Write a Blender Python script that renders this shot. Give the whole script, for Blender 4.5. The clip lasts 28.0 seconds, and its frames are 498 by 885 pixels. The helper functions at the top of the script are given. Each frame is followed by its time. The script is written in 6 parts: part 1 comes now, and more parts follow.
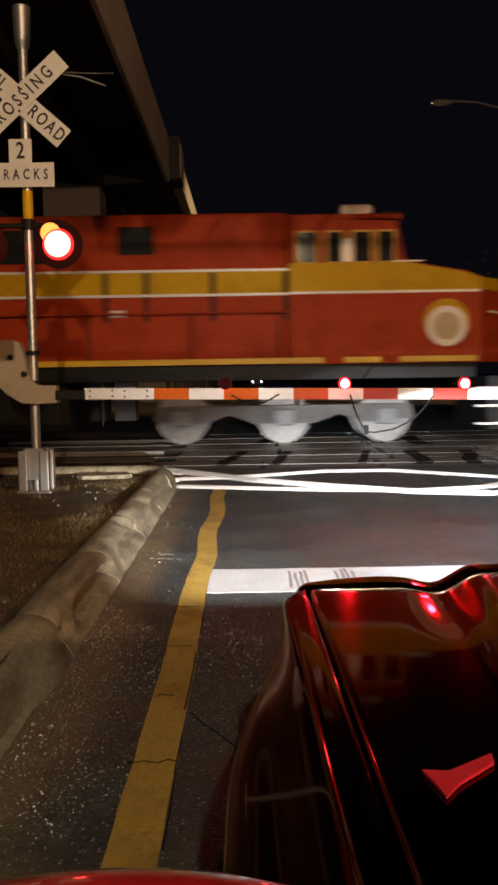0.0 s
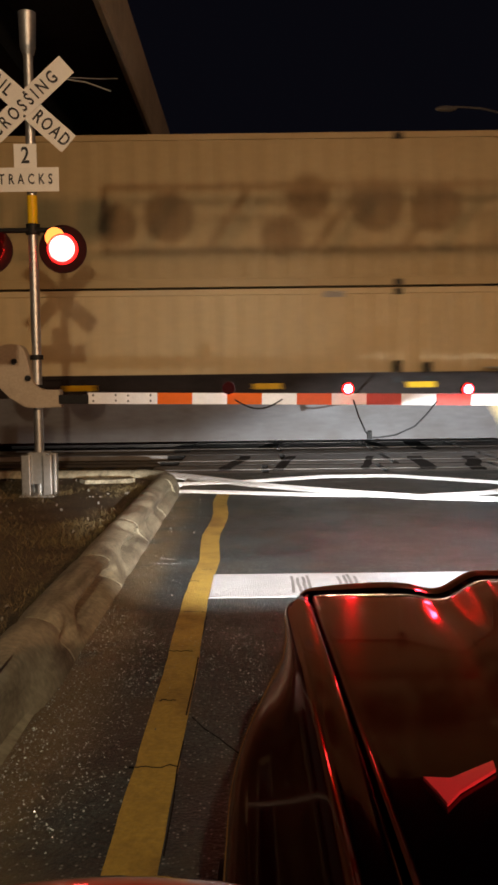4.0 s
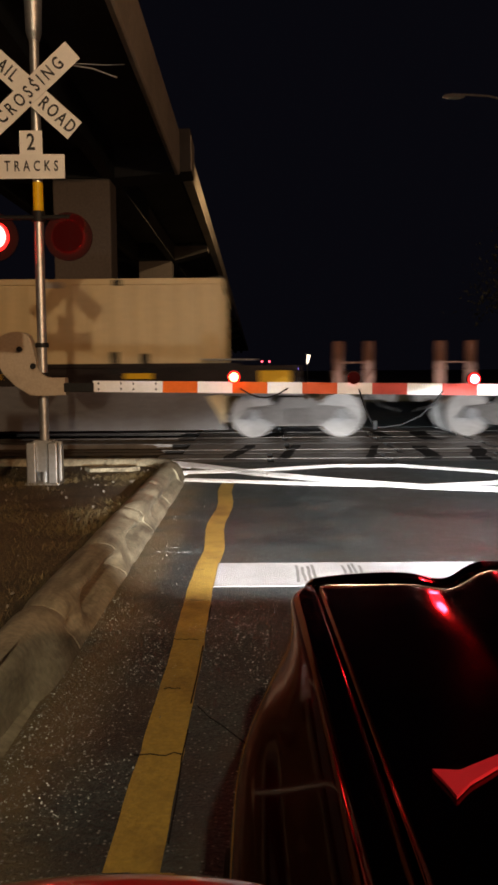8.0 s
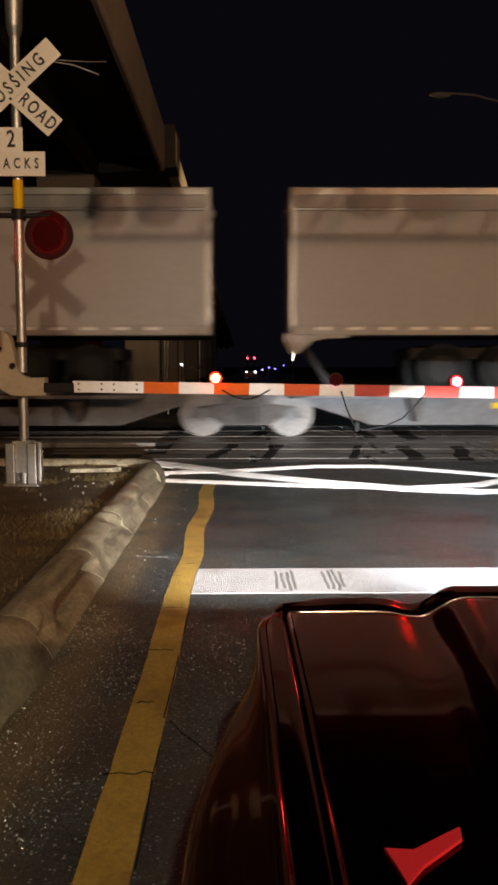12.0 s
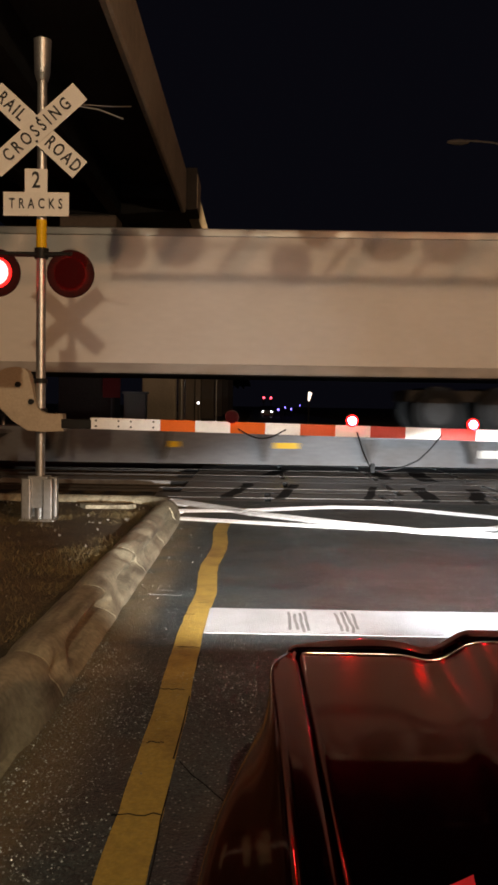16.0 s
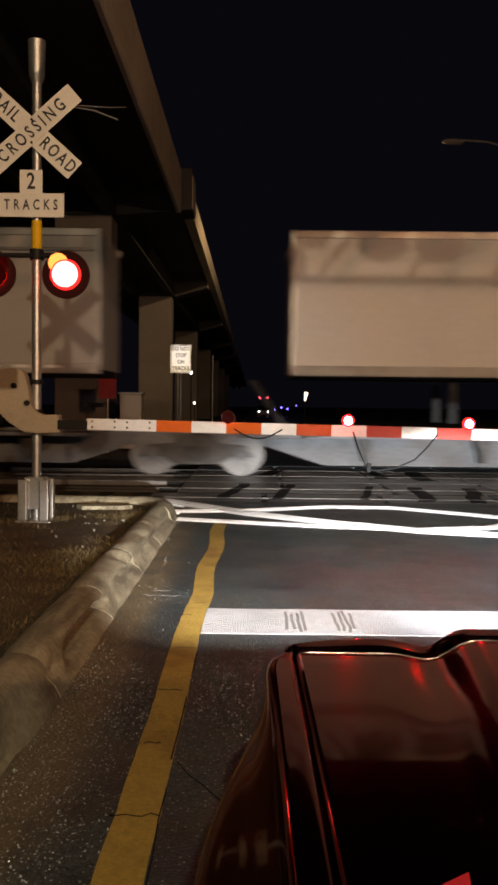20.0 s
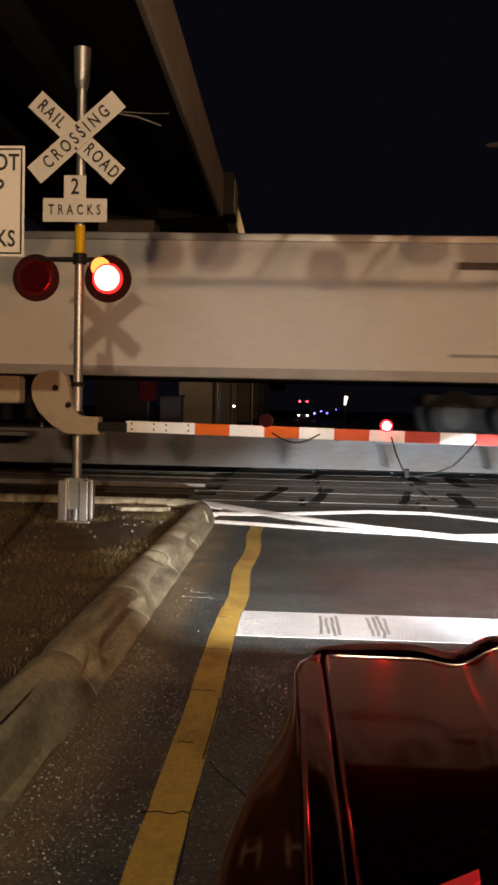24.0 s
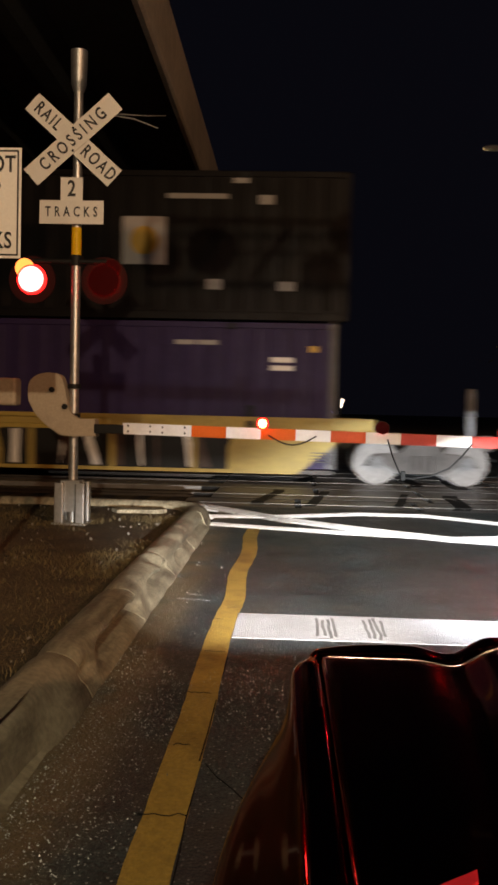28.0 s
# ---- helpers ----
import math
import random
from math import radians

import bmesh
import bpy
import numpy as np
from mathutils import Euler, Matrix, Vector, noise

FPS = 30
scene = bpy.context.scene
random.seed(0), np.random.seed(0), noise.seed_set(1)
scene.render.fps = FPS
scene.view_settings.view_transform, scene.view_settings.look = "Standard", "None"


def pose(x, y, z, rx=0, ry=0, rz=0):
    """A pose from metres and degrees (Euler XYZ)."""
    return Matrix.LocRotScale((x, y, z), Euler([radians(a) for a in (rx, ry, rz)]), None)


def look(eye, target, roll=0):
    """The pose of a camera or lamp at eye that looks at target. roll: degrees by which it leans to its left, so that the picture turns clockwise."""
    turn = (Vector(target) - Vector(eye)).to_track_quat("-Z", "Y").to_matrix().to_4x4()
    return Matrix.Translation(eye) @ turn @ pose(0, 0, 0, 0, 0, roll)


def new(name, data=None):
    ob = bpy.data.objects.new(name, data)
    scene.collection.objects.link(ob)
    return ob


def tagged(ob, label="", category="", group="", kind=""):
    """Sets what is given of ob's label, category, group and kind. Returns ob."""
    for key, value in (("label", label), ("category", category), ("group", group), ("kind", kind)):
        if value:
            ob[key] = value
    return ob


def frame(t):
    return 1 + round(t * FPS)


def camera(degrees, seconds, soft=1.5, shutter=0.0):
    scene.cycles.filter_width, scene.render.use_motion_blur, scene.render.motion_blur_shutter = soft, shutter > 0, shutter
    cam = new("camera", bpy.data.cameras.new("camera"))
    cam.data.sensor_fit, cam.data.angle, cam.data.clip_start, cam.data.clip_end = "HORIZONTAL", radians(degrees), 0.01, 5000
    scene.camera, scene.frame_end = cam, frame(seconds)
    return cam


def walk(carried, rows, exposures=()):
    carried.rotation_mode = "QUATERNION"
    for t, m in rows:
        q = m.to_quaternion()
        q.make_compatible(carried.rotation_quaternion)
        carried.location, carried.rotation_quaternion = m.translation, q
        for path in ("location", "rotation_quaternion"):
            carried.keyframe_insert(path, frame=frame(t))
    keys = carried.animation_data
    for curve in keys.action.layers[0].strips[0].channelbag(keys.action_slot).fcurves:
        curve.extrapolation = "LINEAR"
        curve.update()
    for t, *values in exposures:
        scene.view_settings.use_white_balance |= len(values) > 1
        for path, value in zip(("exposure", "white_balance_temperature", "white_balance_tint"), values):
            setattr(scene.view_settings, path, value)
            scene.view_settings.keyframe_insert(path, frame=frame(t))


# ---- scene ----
# ---- camera ----
PATH = [
    (0, (0.000, 0.000, 1.353), (0.021, 9.972, 0.600), -0.90),
    (0.5, (0.001, -0.003, 1.354), (-0.057, 9.969, 0.609), -0.98),
    (1, (0.001, 0.002, 1.351), (-0.052, 9.979, 0.668), -0.77),
    (1.5, (-0.002, 0.008, 1.352), (-0.014, 9.986, 0.694), -0.21),
    (2, (-0.007, 0.000, 1.354), (-0.022, 9.981, 0.737), 0.39),
    (2.5, (-0.004, 0.013, 1.349), (-0.033, 9.995, 0.751), 0.30),
    (3, (0.002, 0.001, 1.359), (0.021, 9.980, 0.722), -0.26),
    (3.5, (0.002, 0.003, 1.352), (0.004, 9.980, 0.673), -0.61),
    (5.5, (0.001, -0.003, 1.356), (-0.042, 9.971, 0.648), -0.73),
    (6, (0.001, 0.005, 1.352), (-0.050, 9.979, 0.635), -0.80),
    (6.5, (-0.004, 0.003, 1.351), (-0.064, 9.972, 0.566), -0.71),
    (7, (0.001, 0.016, 1.348), (-0.071, 9.983, 0.541), -0.81),
    (7.5, (-0.001, 0.020, 1.347), (-0.072, 9.986, 0.534), -0.84),
    (8, (-0.003, 0.011, 1.352), (-0.075, 9.976, 0.530), -0.44),
    (8.5, (-0.002, 0.018, 1.348), (-0.080, 9.985, 0.532), -0.25),
    (9, (-0.004, 0.015, 1.349), (-0.080, 9.981, 0.532), -0.13),
    (9.5, (-0.003, 0.008, 1.354), (-0.088, 9.975, 0.541), 0.01),
    (10, (-0.003, 0.005, 1.353), (-0.062, 9.976, 0.593), 0.23),
    (10.5, (-0.002, 0.004, 1.366), (-0.042, 9.976, 0.628), 0.60),
    (10.8, (0.000, -0.002, 1.424), (0.146, 9.982, 0.886), 1.55),
    (11, (-0.014, 0.001, 1.467), (0.427, 9.988, 1.721), 7.61),
    (11.2, (-0.006, 0.034, 1.430), (0.462, 10.022, 1.518), 6.03),
    (11.5, (0.045, 0.073, 1.409), (0.428, 10.021, 0.460), -0.40),
    (12, (0.038, 0.072, 1.407), (0.135, 10.034, 0.538), -0.08),
    (12.5, (0.037, 0.073, 1.408), (0.056, 10.049, 0.725), 0.51),
    (13, (0.037, 0.057, 1.410), (-0.007, 10.042, 0.869), 0.55),
    (13.5, (0.036, 0.052, 1.411), (-0.061, 10.039, 0.896), 0.45),
    (14.5, (0.036, 0.056, 1.409), (-0.055, 10.044, 0.933), 0.61),
    (15.5, (0.035, 0.059, 1.407), (-0.050, 10.049, 0.971), 0.77),
    (16, (0.035, 0.061, 1.407), (-0.046, 10.052, 0.989), 0.88),
    (16.5, (0.036, 0.057, 1.409), (-0.051, 10.048, 1.005), 0.76),
    (17, (0.031, 0.059, 1.409), (-0.060, 10.051, 1.009), 0.98),
    (17.5, (0.032, 0.054, 1.409), (-0.054, 10.046, 1.026), 0.94),
    (18, (0.037, 0.061, 1.405), (-0.041, 10.053, 1.024), 0.65),
    (18.5, (0.042, 0.071, 1.400), (0.014, 10.063, 0.995), 0.17),
    (19, (0.041, 0.059, 1.406), (0.022, 10.050, 0.971), 0.26),
    (19.5, (0.039, 0.057, 1.408), (0.022, 10.048, 0.984), 0.57),
    (20, (0.037, 0.057, 1.408), (-0.003, 10.048, 0.992), 0.63),
    (20.2, (0.037, 0.057, 1.408), (-0.003, 10.048, 0.992), 0.63),
    (20.3, (0.029, 0.045, 1.412), (-0.202, 10.033, 0.999), 1.00),
    (20.4, (0.017, 0.026, 1.419), (-0.495, 10.005, 1.009), 1.54),
    (20.5, (0.005, 0.008, 1.426), (-0.797, 9.967, 1.020), 2.10),
    (22.5, (0.052, 0.015, 1.413), (-0.639, 9.984, 1.027), 1.92),
    (23, (0.052, 0.039, 1.411), (-0.438, 10.020, 1.035), 1.50),
    (23.5, (0.052, 0.017, 1.415), (-0.443, 9.997, 1.016), 1.35),
    (24, (0.055, 0.017, 1.415), (-0.439, 9.997, 1.029), 1.22),
    (24.5, (0.055, 0.023, 1.411), (-0.427, 10.005, 1.045), 1.15),
    (25, (0.054, 0.018, 1.414), (-0.404, 10.002, 1.068), 1.18),
    (25.5, (0.054, 0.017, 1.414), (-0.406, 10.001, 1.070), 1.27),
    (26, (0.053, 0.022, 1.413), (-0.409, 10.005, 1.077), 1.36),
    (26.5, (0.053, 0.020, 1.414), (-0.403, 10.004, 1.077), 1.26),
    (27, (0.053, 0.022, 1.411), (-0.394, 10.006, 1.072), 1.11),
    (27.5, (0.054, 0.020, 1.413), (-0.393, 10.004, 1.054), 1.16),
    (28, (0.053, 0.018, 1.412), (-0.398, 10.001, 1.056), 1.29),
]
cam = camera(32.0, 28.0, soft=3.0, shutter=0.5)
walk(cam, [(t, look(eye, target, roll)) for t, eye, target, roll in PATH])

# ---- light ----
world = bpy.data.worlds.new("night_sky")
world.use_nodes = True
wn = world.node_tree
wn.nodes["Background"].inputs[0].default_value = (0.0021, 0.0020, 0.0034, 1)
wn.nodes["Background"].inputs[1].default_value = 1.1
scene.world = world
scene.view_settings.exposure = 0.0


def spot(name, eye, target, watts, degrees, blend, colour, radius):
    data = bpy.data.lights.new(name, "SPOT")
    data.energy, data.spot_size, data.spot_blend = watts, radians(degrees), blend
    data.color, data.shadow_soft_size = colour, radius
    ob = new(name, data)
    ob.matrix_world = look(eye, target)
    return ob


# headlamps of the waiting car, cut off by added plates, the sodium street lamps behind it, and two added spots
spot("headlamp_light", (0.36, 2.0, 0.67), (0.1, 12.0, 0.1), 6600, 41, 1.0, (1.0, 0.95, 0.89), 0.005)
spot("headlamp_light", (1.50, 2.0, 0.67), (3.1, 12.0, 0.25), 13500, 44, 1.0, (0.90, 0.96, 1.0), 0.005)
# extra spot added ahead of the left headlamp to brighten the far sign
spot("headlamp_light", (0.36, 2.22, 0.67), (-1.6, 26.0, 2.9), 620, 26, 1.0, (1.0, 0.97, 0.94), 0.03)
spot("street_lamp_light", (13.5, -18.0, 8.5), (-1.0, 11.0, 0.5), 10300, 70, 1.0, (1.0, 0.52, 0.26), 0.3)
spot("street_lamp_light", (1.0, -9.8, 7.33), (-1.0, 7.0, 0.3), 4200, 78, 1.0, (1.0, 0.76, 0.49), 0.12)
# spot added at the unlit far lamp's head to brighten girder and piers
spot("street_lamp_light", (8.3, 37.2, 12.2), (-2.0, 54.0, 6.0), 4200, 150, 0.6, (1.0, 0.66, 0.34), 0.2)


# ---- materials ----
def surface(name, base, rough=0.6, metal=0.0, grain=0.15, stain=0.25, scale=40.0, bump=0.2, dirt=None, coat=0.0, big=1.3, depth=0.002, spec=0.5, coat_rough=0.03):
    """A worn surface: fine grain, broad stains and a little relief over a base colour."""
    m = bpy.data.materials.new(name)
    m.use_nodes = True
    nt = m.node_tree
    b = nt.nodes["Principled BSDF"]
    co = nt.nodes.new("ShaderNodeTexCoord")
    info = nt.nodes.new("ShaderNodeObjectInfo")
    off = nt.nodes.new("ShaderNodeVectorMath")
    off.operation = "MULTIPLY_ADD"
    nt.links.new(info.outputs["Random"], off.inputs[0])
    off.inputs[1].default_value = (17, 31, 7)
    nt.links.new(co.outputs["Object"], off.inputs[2])
    fine = nt.nodes.new("ShaderNodeTexNoise")
    fine.inputs["Scale"].default_value, fine.inputs["Detail"].default_value = scale, 5
    broad = nt.nodes.new("ShaderNodeTexNoise")
    broad.inputs["Scale"].default_value, broad.inputs["Detail"].default_value, broad.inputs["Roughness"].default_value = big, 6, 0.65
    for n in (fine, broad):
        nt.links.new(off.outputs[0], n.inputs["Vector"])
    dark = dirt or tuple(c * 0.35 for c in base)
    ramp = nt.nodes.new("ShaderNodeMapRange")
    ramp.inputs["From Min"].default_value, ramp.inputs["From Max"].default_value = 0.45, 0.75
    ramp.inputs["To Max"].default_value = min(1.0, stain * 2)
    nt.links.new(broad.outputs["Fac"], ramp.inputs["Value"])
    mix = nt.nodes.new("ShaderNodeMix")
    mix.data_type = "RGBA"
    mix.inputs["A"].default_value, mix.inputs["B"].default_value = (*base, 1), (*dark, 1)
    nt.links.new(ramp.outputs["Result"], mix.inputs["Factor"])
    speck = nt.nodes.new("ShaderNodeMapRange")
    speck.inputs["From Min"].default_value, speck.inputs["From Max"].default_value = 0.3, 0.7
    speck.inputs["To Min"].default_value, speck.inputs["To Max"].default_value = 1 - grain, 1 + grain
    nt.links.new(fine.outputs["Fac"], speck.inputs["Value"])
    mul = nt.nodes.new("ShaderNodeMix")
    mul.data_type, mul.blend_type = "RGBA", "MULTIPLY"
    mul.inputs["Factor"].default_value = 1
    nt.links.new(mix.outputs["Result"], mul.inputs["A"])
    nt.links.new(speck.outputs["Result"], mul.inputs["B"])
    nt.links.new(mul.outputs["Result"], b.inputs["Base Color"])
    rr = nt.nodes.new("ShaderNodeMapRange")
    rr.inputs["To Min"].default_value, rr.inputs["To Max"].default_value = max(0.02, rough - 0.12), min(1, rough + 0.12)
    nt.links.new(broad.outputs["Fac"], rr.inputs["Value"])
    nt.links.new(rr.outputs["Result"], b.inputs["Roughness"])
    b.inputs["Metallic"].default_value = metal
    b.inputs["Specular IOR Level"].default_value = spec
    b.inputs["Coat Weight"].default_value = coat
    b.inputs["Coat Roughness"].default_value = coat_rough
    if bump:
        bp = nt.nodes.new("ShaderNodeBump")
        bp.inputs["Strength"].default_value, bp.inputs["Distance"].default_value = bump, depth
        nt.links.new(fine.outputs["Fac"], bp.inputs["Height"])
        nt.links.new(bp.outputs["Normal"], b.inputs["Normal"])
    return m


def glow(name, colour, strength):
    m = bpy.data.materials.new(name)
    m.use_nodes = True
    b = m.node_tree.nodes["Principled BSDF"]
    b.inputs["Base Color"].default_value = (0.02, 0.02, 0.02, 1)
    b.inputs["Emission Color"].default_value = (*colour, 1)
    b.inputs["Emission Strength"].default_value = strength
    return m


def asphalt(name):
    """Worn road surface: stone chips in dark binder, brown dirt, damp dark blotches with a sheen."""
    m = surface(name, (0.042, 0.060, 0.063), 0.5, grain=0.7, stain=0.6, scale=75, bump=1.0, big=1.6, depth=0.012, dirt=(0.014, 0.020, 0.022))
    nt = m.node_tree
    b = nt.nodes["Principled BSDF"]
    co = nt.nodes.new("ShaderNodeTexCoord")

    def cloud(scale, lo, hi, shift, rough=0.6):
        mp = nt.nodes.new("ShaderNodeMapping")
        mp.inputs["Location"].default_value = shift
        nt.links.new(co.outputs["Object"], mp.inputs["Vector"])
        n = nt.nodes.new("ShaderNodeTexNoise")
        n.inputs["Scale"].default_value, n.inputs["Detail"].default_value, n.inputs["Roughness"].default_value = scale, 6, rough
        nt.links.new(mp.outputs["Vector"], n.inputs["Vector"])
        r = nt.nodes.new("ShaderNodeMapRange")
        r.inputs["From Min"].default_value, r.inputs["From Max"].default_value = lo, hi
        nt.links.new(n.outputs["Fac"], r.inputs["Value"])
        return r.outputs["Result"]

    def blend(fac, a, colour):
        mx = nt.nodes.new("ShaderNodeMix")
        mx.data_type = "RGBA"
        nt.links.new(fac, mx.inputs["Factor"])
        nt.links.new(a, mx.inputs["A"])
        mx.inputs["B"].default_value = (*colour, 1)
        return mx.outputs["Result"]

    base = b.inputs["Base Color"].links[0].from_socket
    c = blend(cloud(2.2, 0.47, 0.66, (4, 9, 0)), base, (0.062, 0.060, 0.048))
    damp = cloud(1.1, 0.42, 0.64, (1.7, 3.3, 0), 0.75)
    c = blend(damp, c, (0.011, 0.020, 0.025))
    # sand washed into the gutter
    sx = nt.nodes.new("ShaderNodeSeparateXYZ")
    nt.links.new(co.outputs["Object"], sx.inputs["Vector"])
    wash = nt.nodes.new("ShaderNodeMapRange")
    wash.interpolation_type = "SMOOTHSTEP"
    wash.inputs["From Min"].default_value, wash.inputs["From Max"].default_value = -0.5, -0.76
    nt.links.new(sx.outputs["X"], wash.inputs["Value"])
    sand = nt.nodes.new("ShaderNodeMath")
    sand.operation = "MULTIPLY"
    nt.links.new(wash.outputs["Result"], sand.inputs[0])
    nt.links.new(cloud(1.5, 0.36, 0.52, (2.3, 6.1, 0), 0.7), sand.inputs[1])
    c = blend(sand.outputs["Value"], c, (0.145, 0.117, 0.068))
    # oil dripped along the middle of the lane
    off = nt.nodes.new("ShaderNodeMath")
    off.operation = "SUBTRACT"
    nt.links.new(sx.outputs["X"], off.inputs[0])
    off.inputs[1].default_value = 1.45
    mag = nt.nodes.new("ShaderNodeMath")
    mag.operation = "ABSOLUTE"
    nt.links.new(off.outputs["Value"], mag.inputs[0])
    lane = nt.nodes.new("ShaderNodeMapRange")
    lane.interpolation_type = "SMOOTHSTEP"
    lane.inputs["From Min"].default_value, lane.inputs["From Max"].default_value = 1.15, 0.1
    nt.links.new(mag.outputs["Value"], lane.inputs["Value"])
    oil = nt.nodes.new("ShaderNodeMath")
    oil.operation = "MULTIPLY"
    nt.links.new(lane.outputs["Result"], oil.inputs[0])
    nt.links.new(cloud(1.7, 0.15, 0.42, (8, 2, 0)), oil.inputs[1])
    c = blend(oil.outputs["Value"], c, (0.024, 0.020, 0.016))
    # pale stone chips that catch the light
    v = nt.nodes.new("ShaderNodeTexVoronoi")
    v.inputs["Scale"].default_value = 70
    nt.links.new(co.outputs["Object"], v.inputs["Vector"])
    sep = nt.nodes.new("ShaderNodeSeparateColor")
    nt.links.new(v.outputs["Color"], sep.inputs["Color"])
    chip = nt.nodes.new("ShaderNodeMapRange")
    chip.inputs["From Min"].default_value, chip.inputs["From Max"].default_value = 0.7, 0.84
    nt.links.new(sep.outputs["Red"], chip.inputs["Value"])
    near = nt.nodes.new("ShaderNodeMapRange")
    near.inputs["From Min"].default_value, near.inputs["From Max"].default_value = 0.42, 0.2
    nt.links.new(v.outputs["Distance"], near.inputs["Value"])
    both = nt.nodes.new("ShaderNodeMath")
    both.operation = "MULTIPLY"
    nt.links.new(chip.outputs["Result"], both.inputs[0])
    nt.links.new(near.outputs["Result"], both.inputs[1])
    c = blend(both.outputs["Value"], c, (0.30, 0.33, 0.33))
    nt.links.new(c, b.inputs["Base Color"])
    rg = nt.nodes.new("ShaderNodeMapRange")
    rg.inputs["To Min"].default_value, rg.inputs["To Max"].default_value = 0.6, 0.33
    nt.links.new(damp, rg.inputs["Value"])
    nt.links.new(rg.outputs["Result"], b.inputs["Roughness"])
    return m


ASPHALT = asphalt("asphalt")
CONCRETE = surface("concrete", (0.34, 0.312, 0.222), 0.85, grain=0.45, stain=0.8, scale=38, bump=0.8, dirt=(0.06, 0.045, 0.028), depth=0.010, big=3.4)
PIER = surface("pier_concrete", (0.22, 0.19, 0.165), 0.85, grain=0.12, stain=0.3, scale=12, bump=0.3, big=0.4, dirt=(0.16, 0.14, 0.12))
GIRDER = surface("girder_concrete", (0.6, 0.52, 0.41), 0.8, grain=0.1, stain=0.3, scale=8, bump=0.2, big=0.35, dirt=(0.22, 0.19, 0.16))
# soffit concrete darkened to put the shade under the deck into its colour
SOFFIT = surface("shaded_soffit_concrete", (0.055, 0.05, 0.045), 0.9, grain=0.12, stain=0.3, scale=12, bump=0.3, big=0.4)
SOIL = surface("soil", (0.085, 0.062, 0.03), 0.95, grain=0.7, stain=0.45, scale=55, bump=1.0, depth=0.02, dirt=(0.018, 0.016, 0.009))


def streaked(name, like, grime):
    """Weathered concrete with long dark streaks of moss and grime along it."""
    m = like.copy()
    m.name = name
    nt = m.node_tree
    b = nt.nodes["Principled BSDF"]
    co = nt.nodes.new("ShaderNodeTexCoord")
    mp = nt.nodes.new("ShaderNodeMapping")
    mp.inputs["Scale"].default_value = (6.0, 0.9, 6.0)
    nt.links.new(co.outputs["Object"], mp.inputs["Vector"])
    n = nt.nodes.new("ShaderNodeTexNoise")
    n.inputs["Scale"].default_value, n.inputs["Detail"].default_value, n.inputs["Roughness"].default_value = 1.0, 7, 0.62
    nt.links.new(mp.outputs["Vector"], n.inputs["Vector"])
    r = nt.nodes.new("ShaderNodeMapRange")
    r.inputs["From Min"].default_value, r.inputs["From Max"].default_value = 0.5, 0.68
    r.inputs["To Max"].default_value = 0.8
    nt.links.new(n.outputs["Fac"], r.inputs["Value"])
    mx = nt.nodes.new("ShaderNodeMix")
    mx.data_type = "RGBA"
    nt.links.new(r.outputs["Result"], mx.inputs["Factor"])
    nt.links.new(b.inputs["Base Color"].links[0].from_socket, mx.inputs["A"])
    mx.inputs["B"].default_value = (*grime, 1)
    nt.links.new(mx.outputs["Result"], b.inputs["Base Color"])
    return m


KERB = streaked("kerb_concrete", surface("pale_kerb_concrete", (0.295, 0.268, 0.185), 0.85, grain=0.22, stain=0.65, scale=30, bump=0.6, dirt=(0.13, 0.105, 0.066), depth=0.008, big=2.0), (0.055, 0.042, 0.025))
GRASS = surface("dry_grass", (0.14, 0.105, 0.045), 0.8, grain=0.5, stain=0.3, scale=20, bump=0.0)
STONE = surface("ballast_stone", (0.22, 0.2, 0.17), 0.85, grain=0.3, stain=0.3, scale=30, bump=0.4)
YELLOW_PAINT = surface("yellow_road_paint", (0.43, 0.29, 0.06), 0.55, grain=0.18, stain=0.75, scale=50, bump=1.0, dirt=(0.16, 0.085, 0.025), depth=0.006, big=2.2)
WHITE_PAINT = surface("white_road_paint", (0.8, 0.8, 0.79), 0.5, grain=0.12, stain=0.15, scale=140, bump=1.0, dirt=(0.45, 0.45, 0.44), depth=0.012, big=2.2)
# white toned down under the headlamps, their bluish tint put into the colour
STOP_PAINT = surface("toned_stop_paint", (0.47, 0.48, 0.5), 0.5, grain=0.15, stain=0.3, scale=140, bump=1.0, dirt=(0.28, 0.28, 0.29), depth=0.012, big=2.2)
TYRE_MARK = surface("tyre_mark", (0.2, 0.2, 0.2), 0.6, grain=0.4, stain=0.4, scale=120, bump=0.2)
RAIL_STEEL = surface("rail_steel", (0.075, 0.066, 0.058), 0.5, metal=0.7, grain=0.2, stain=0.2, scale=30, bump=0.1)
PANEL = surface("crossing_panel", (0.17, 0.16, 0.15), 0.4, grain=0.3, stain=0.45, scale=90, bump=0.9, dirt=(0.03, 0.03, 0.03))
GALV = surface("galvanised_steel", (0.5, 0.5, 0.49), 0.42, metal=0.85, grain=0.12, stain=0.25, scale=25, bump=0.1)
SIGN_WHITE = surface("sign_sheeting", (0.8, 0.78, 0.72), 0.45, grain=0.04, stain=0.1, scale=60, bump=0.05)
SHEETING = surface("bright_sign_sheeting", (0.92, 0.91, 0.88), 0.31, metal=0.9, grain=0.03, stain=0.06, scale=60, bump=0.0)
SIGN_BLACK = surface("sign_black", (0.012, 0.012, 0.012), 0.5, grain=0.1, stain=0.1)
BLACK = surface("black_metal", (0.016, 0.016, 0.016), 0.5, grain=0.2, stain=0.2, bump=0.1, spec=0.15)
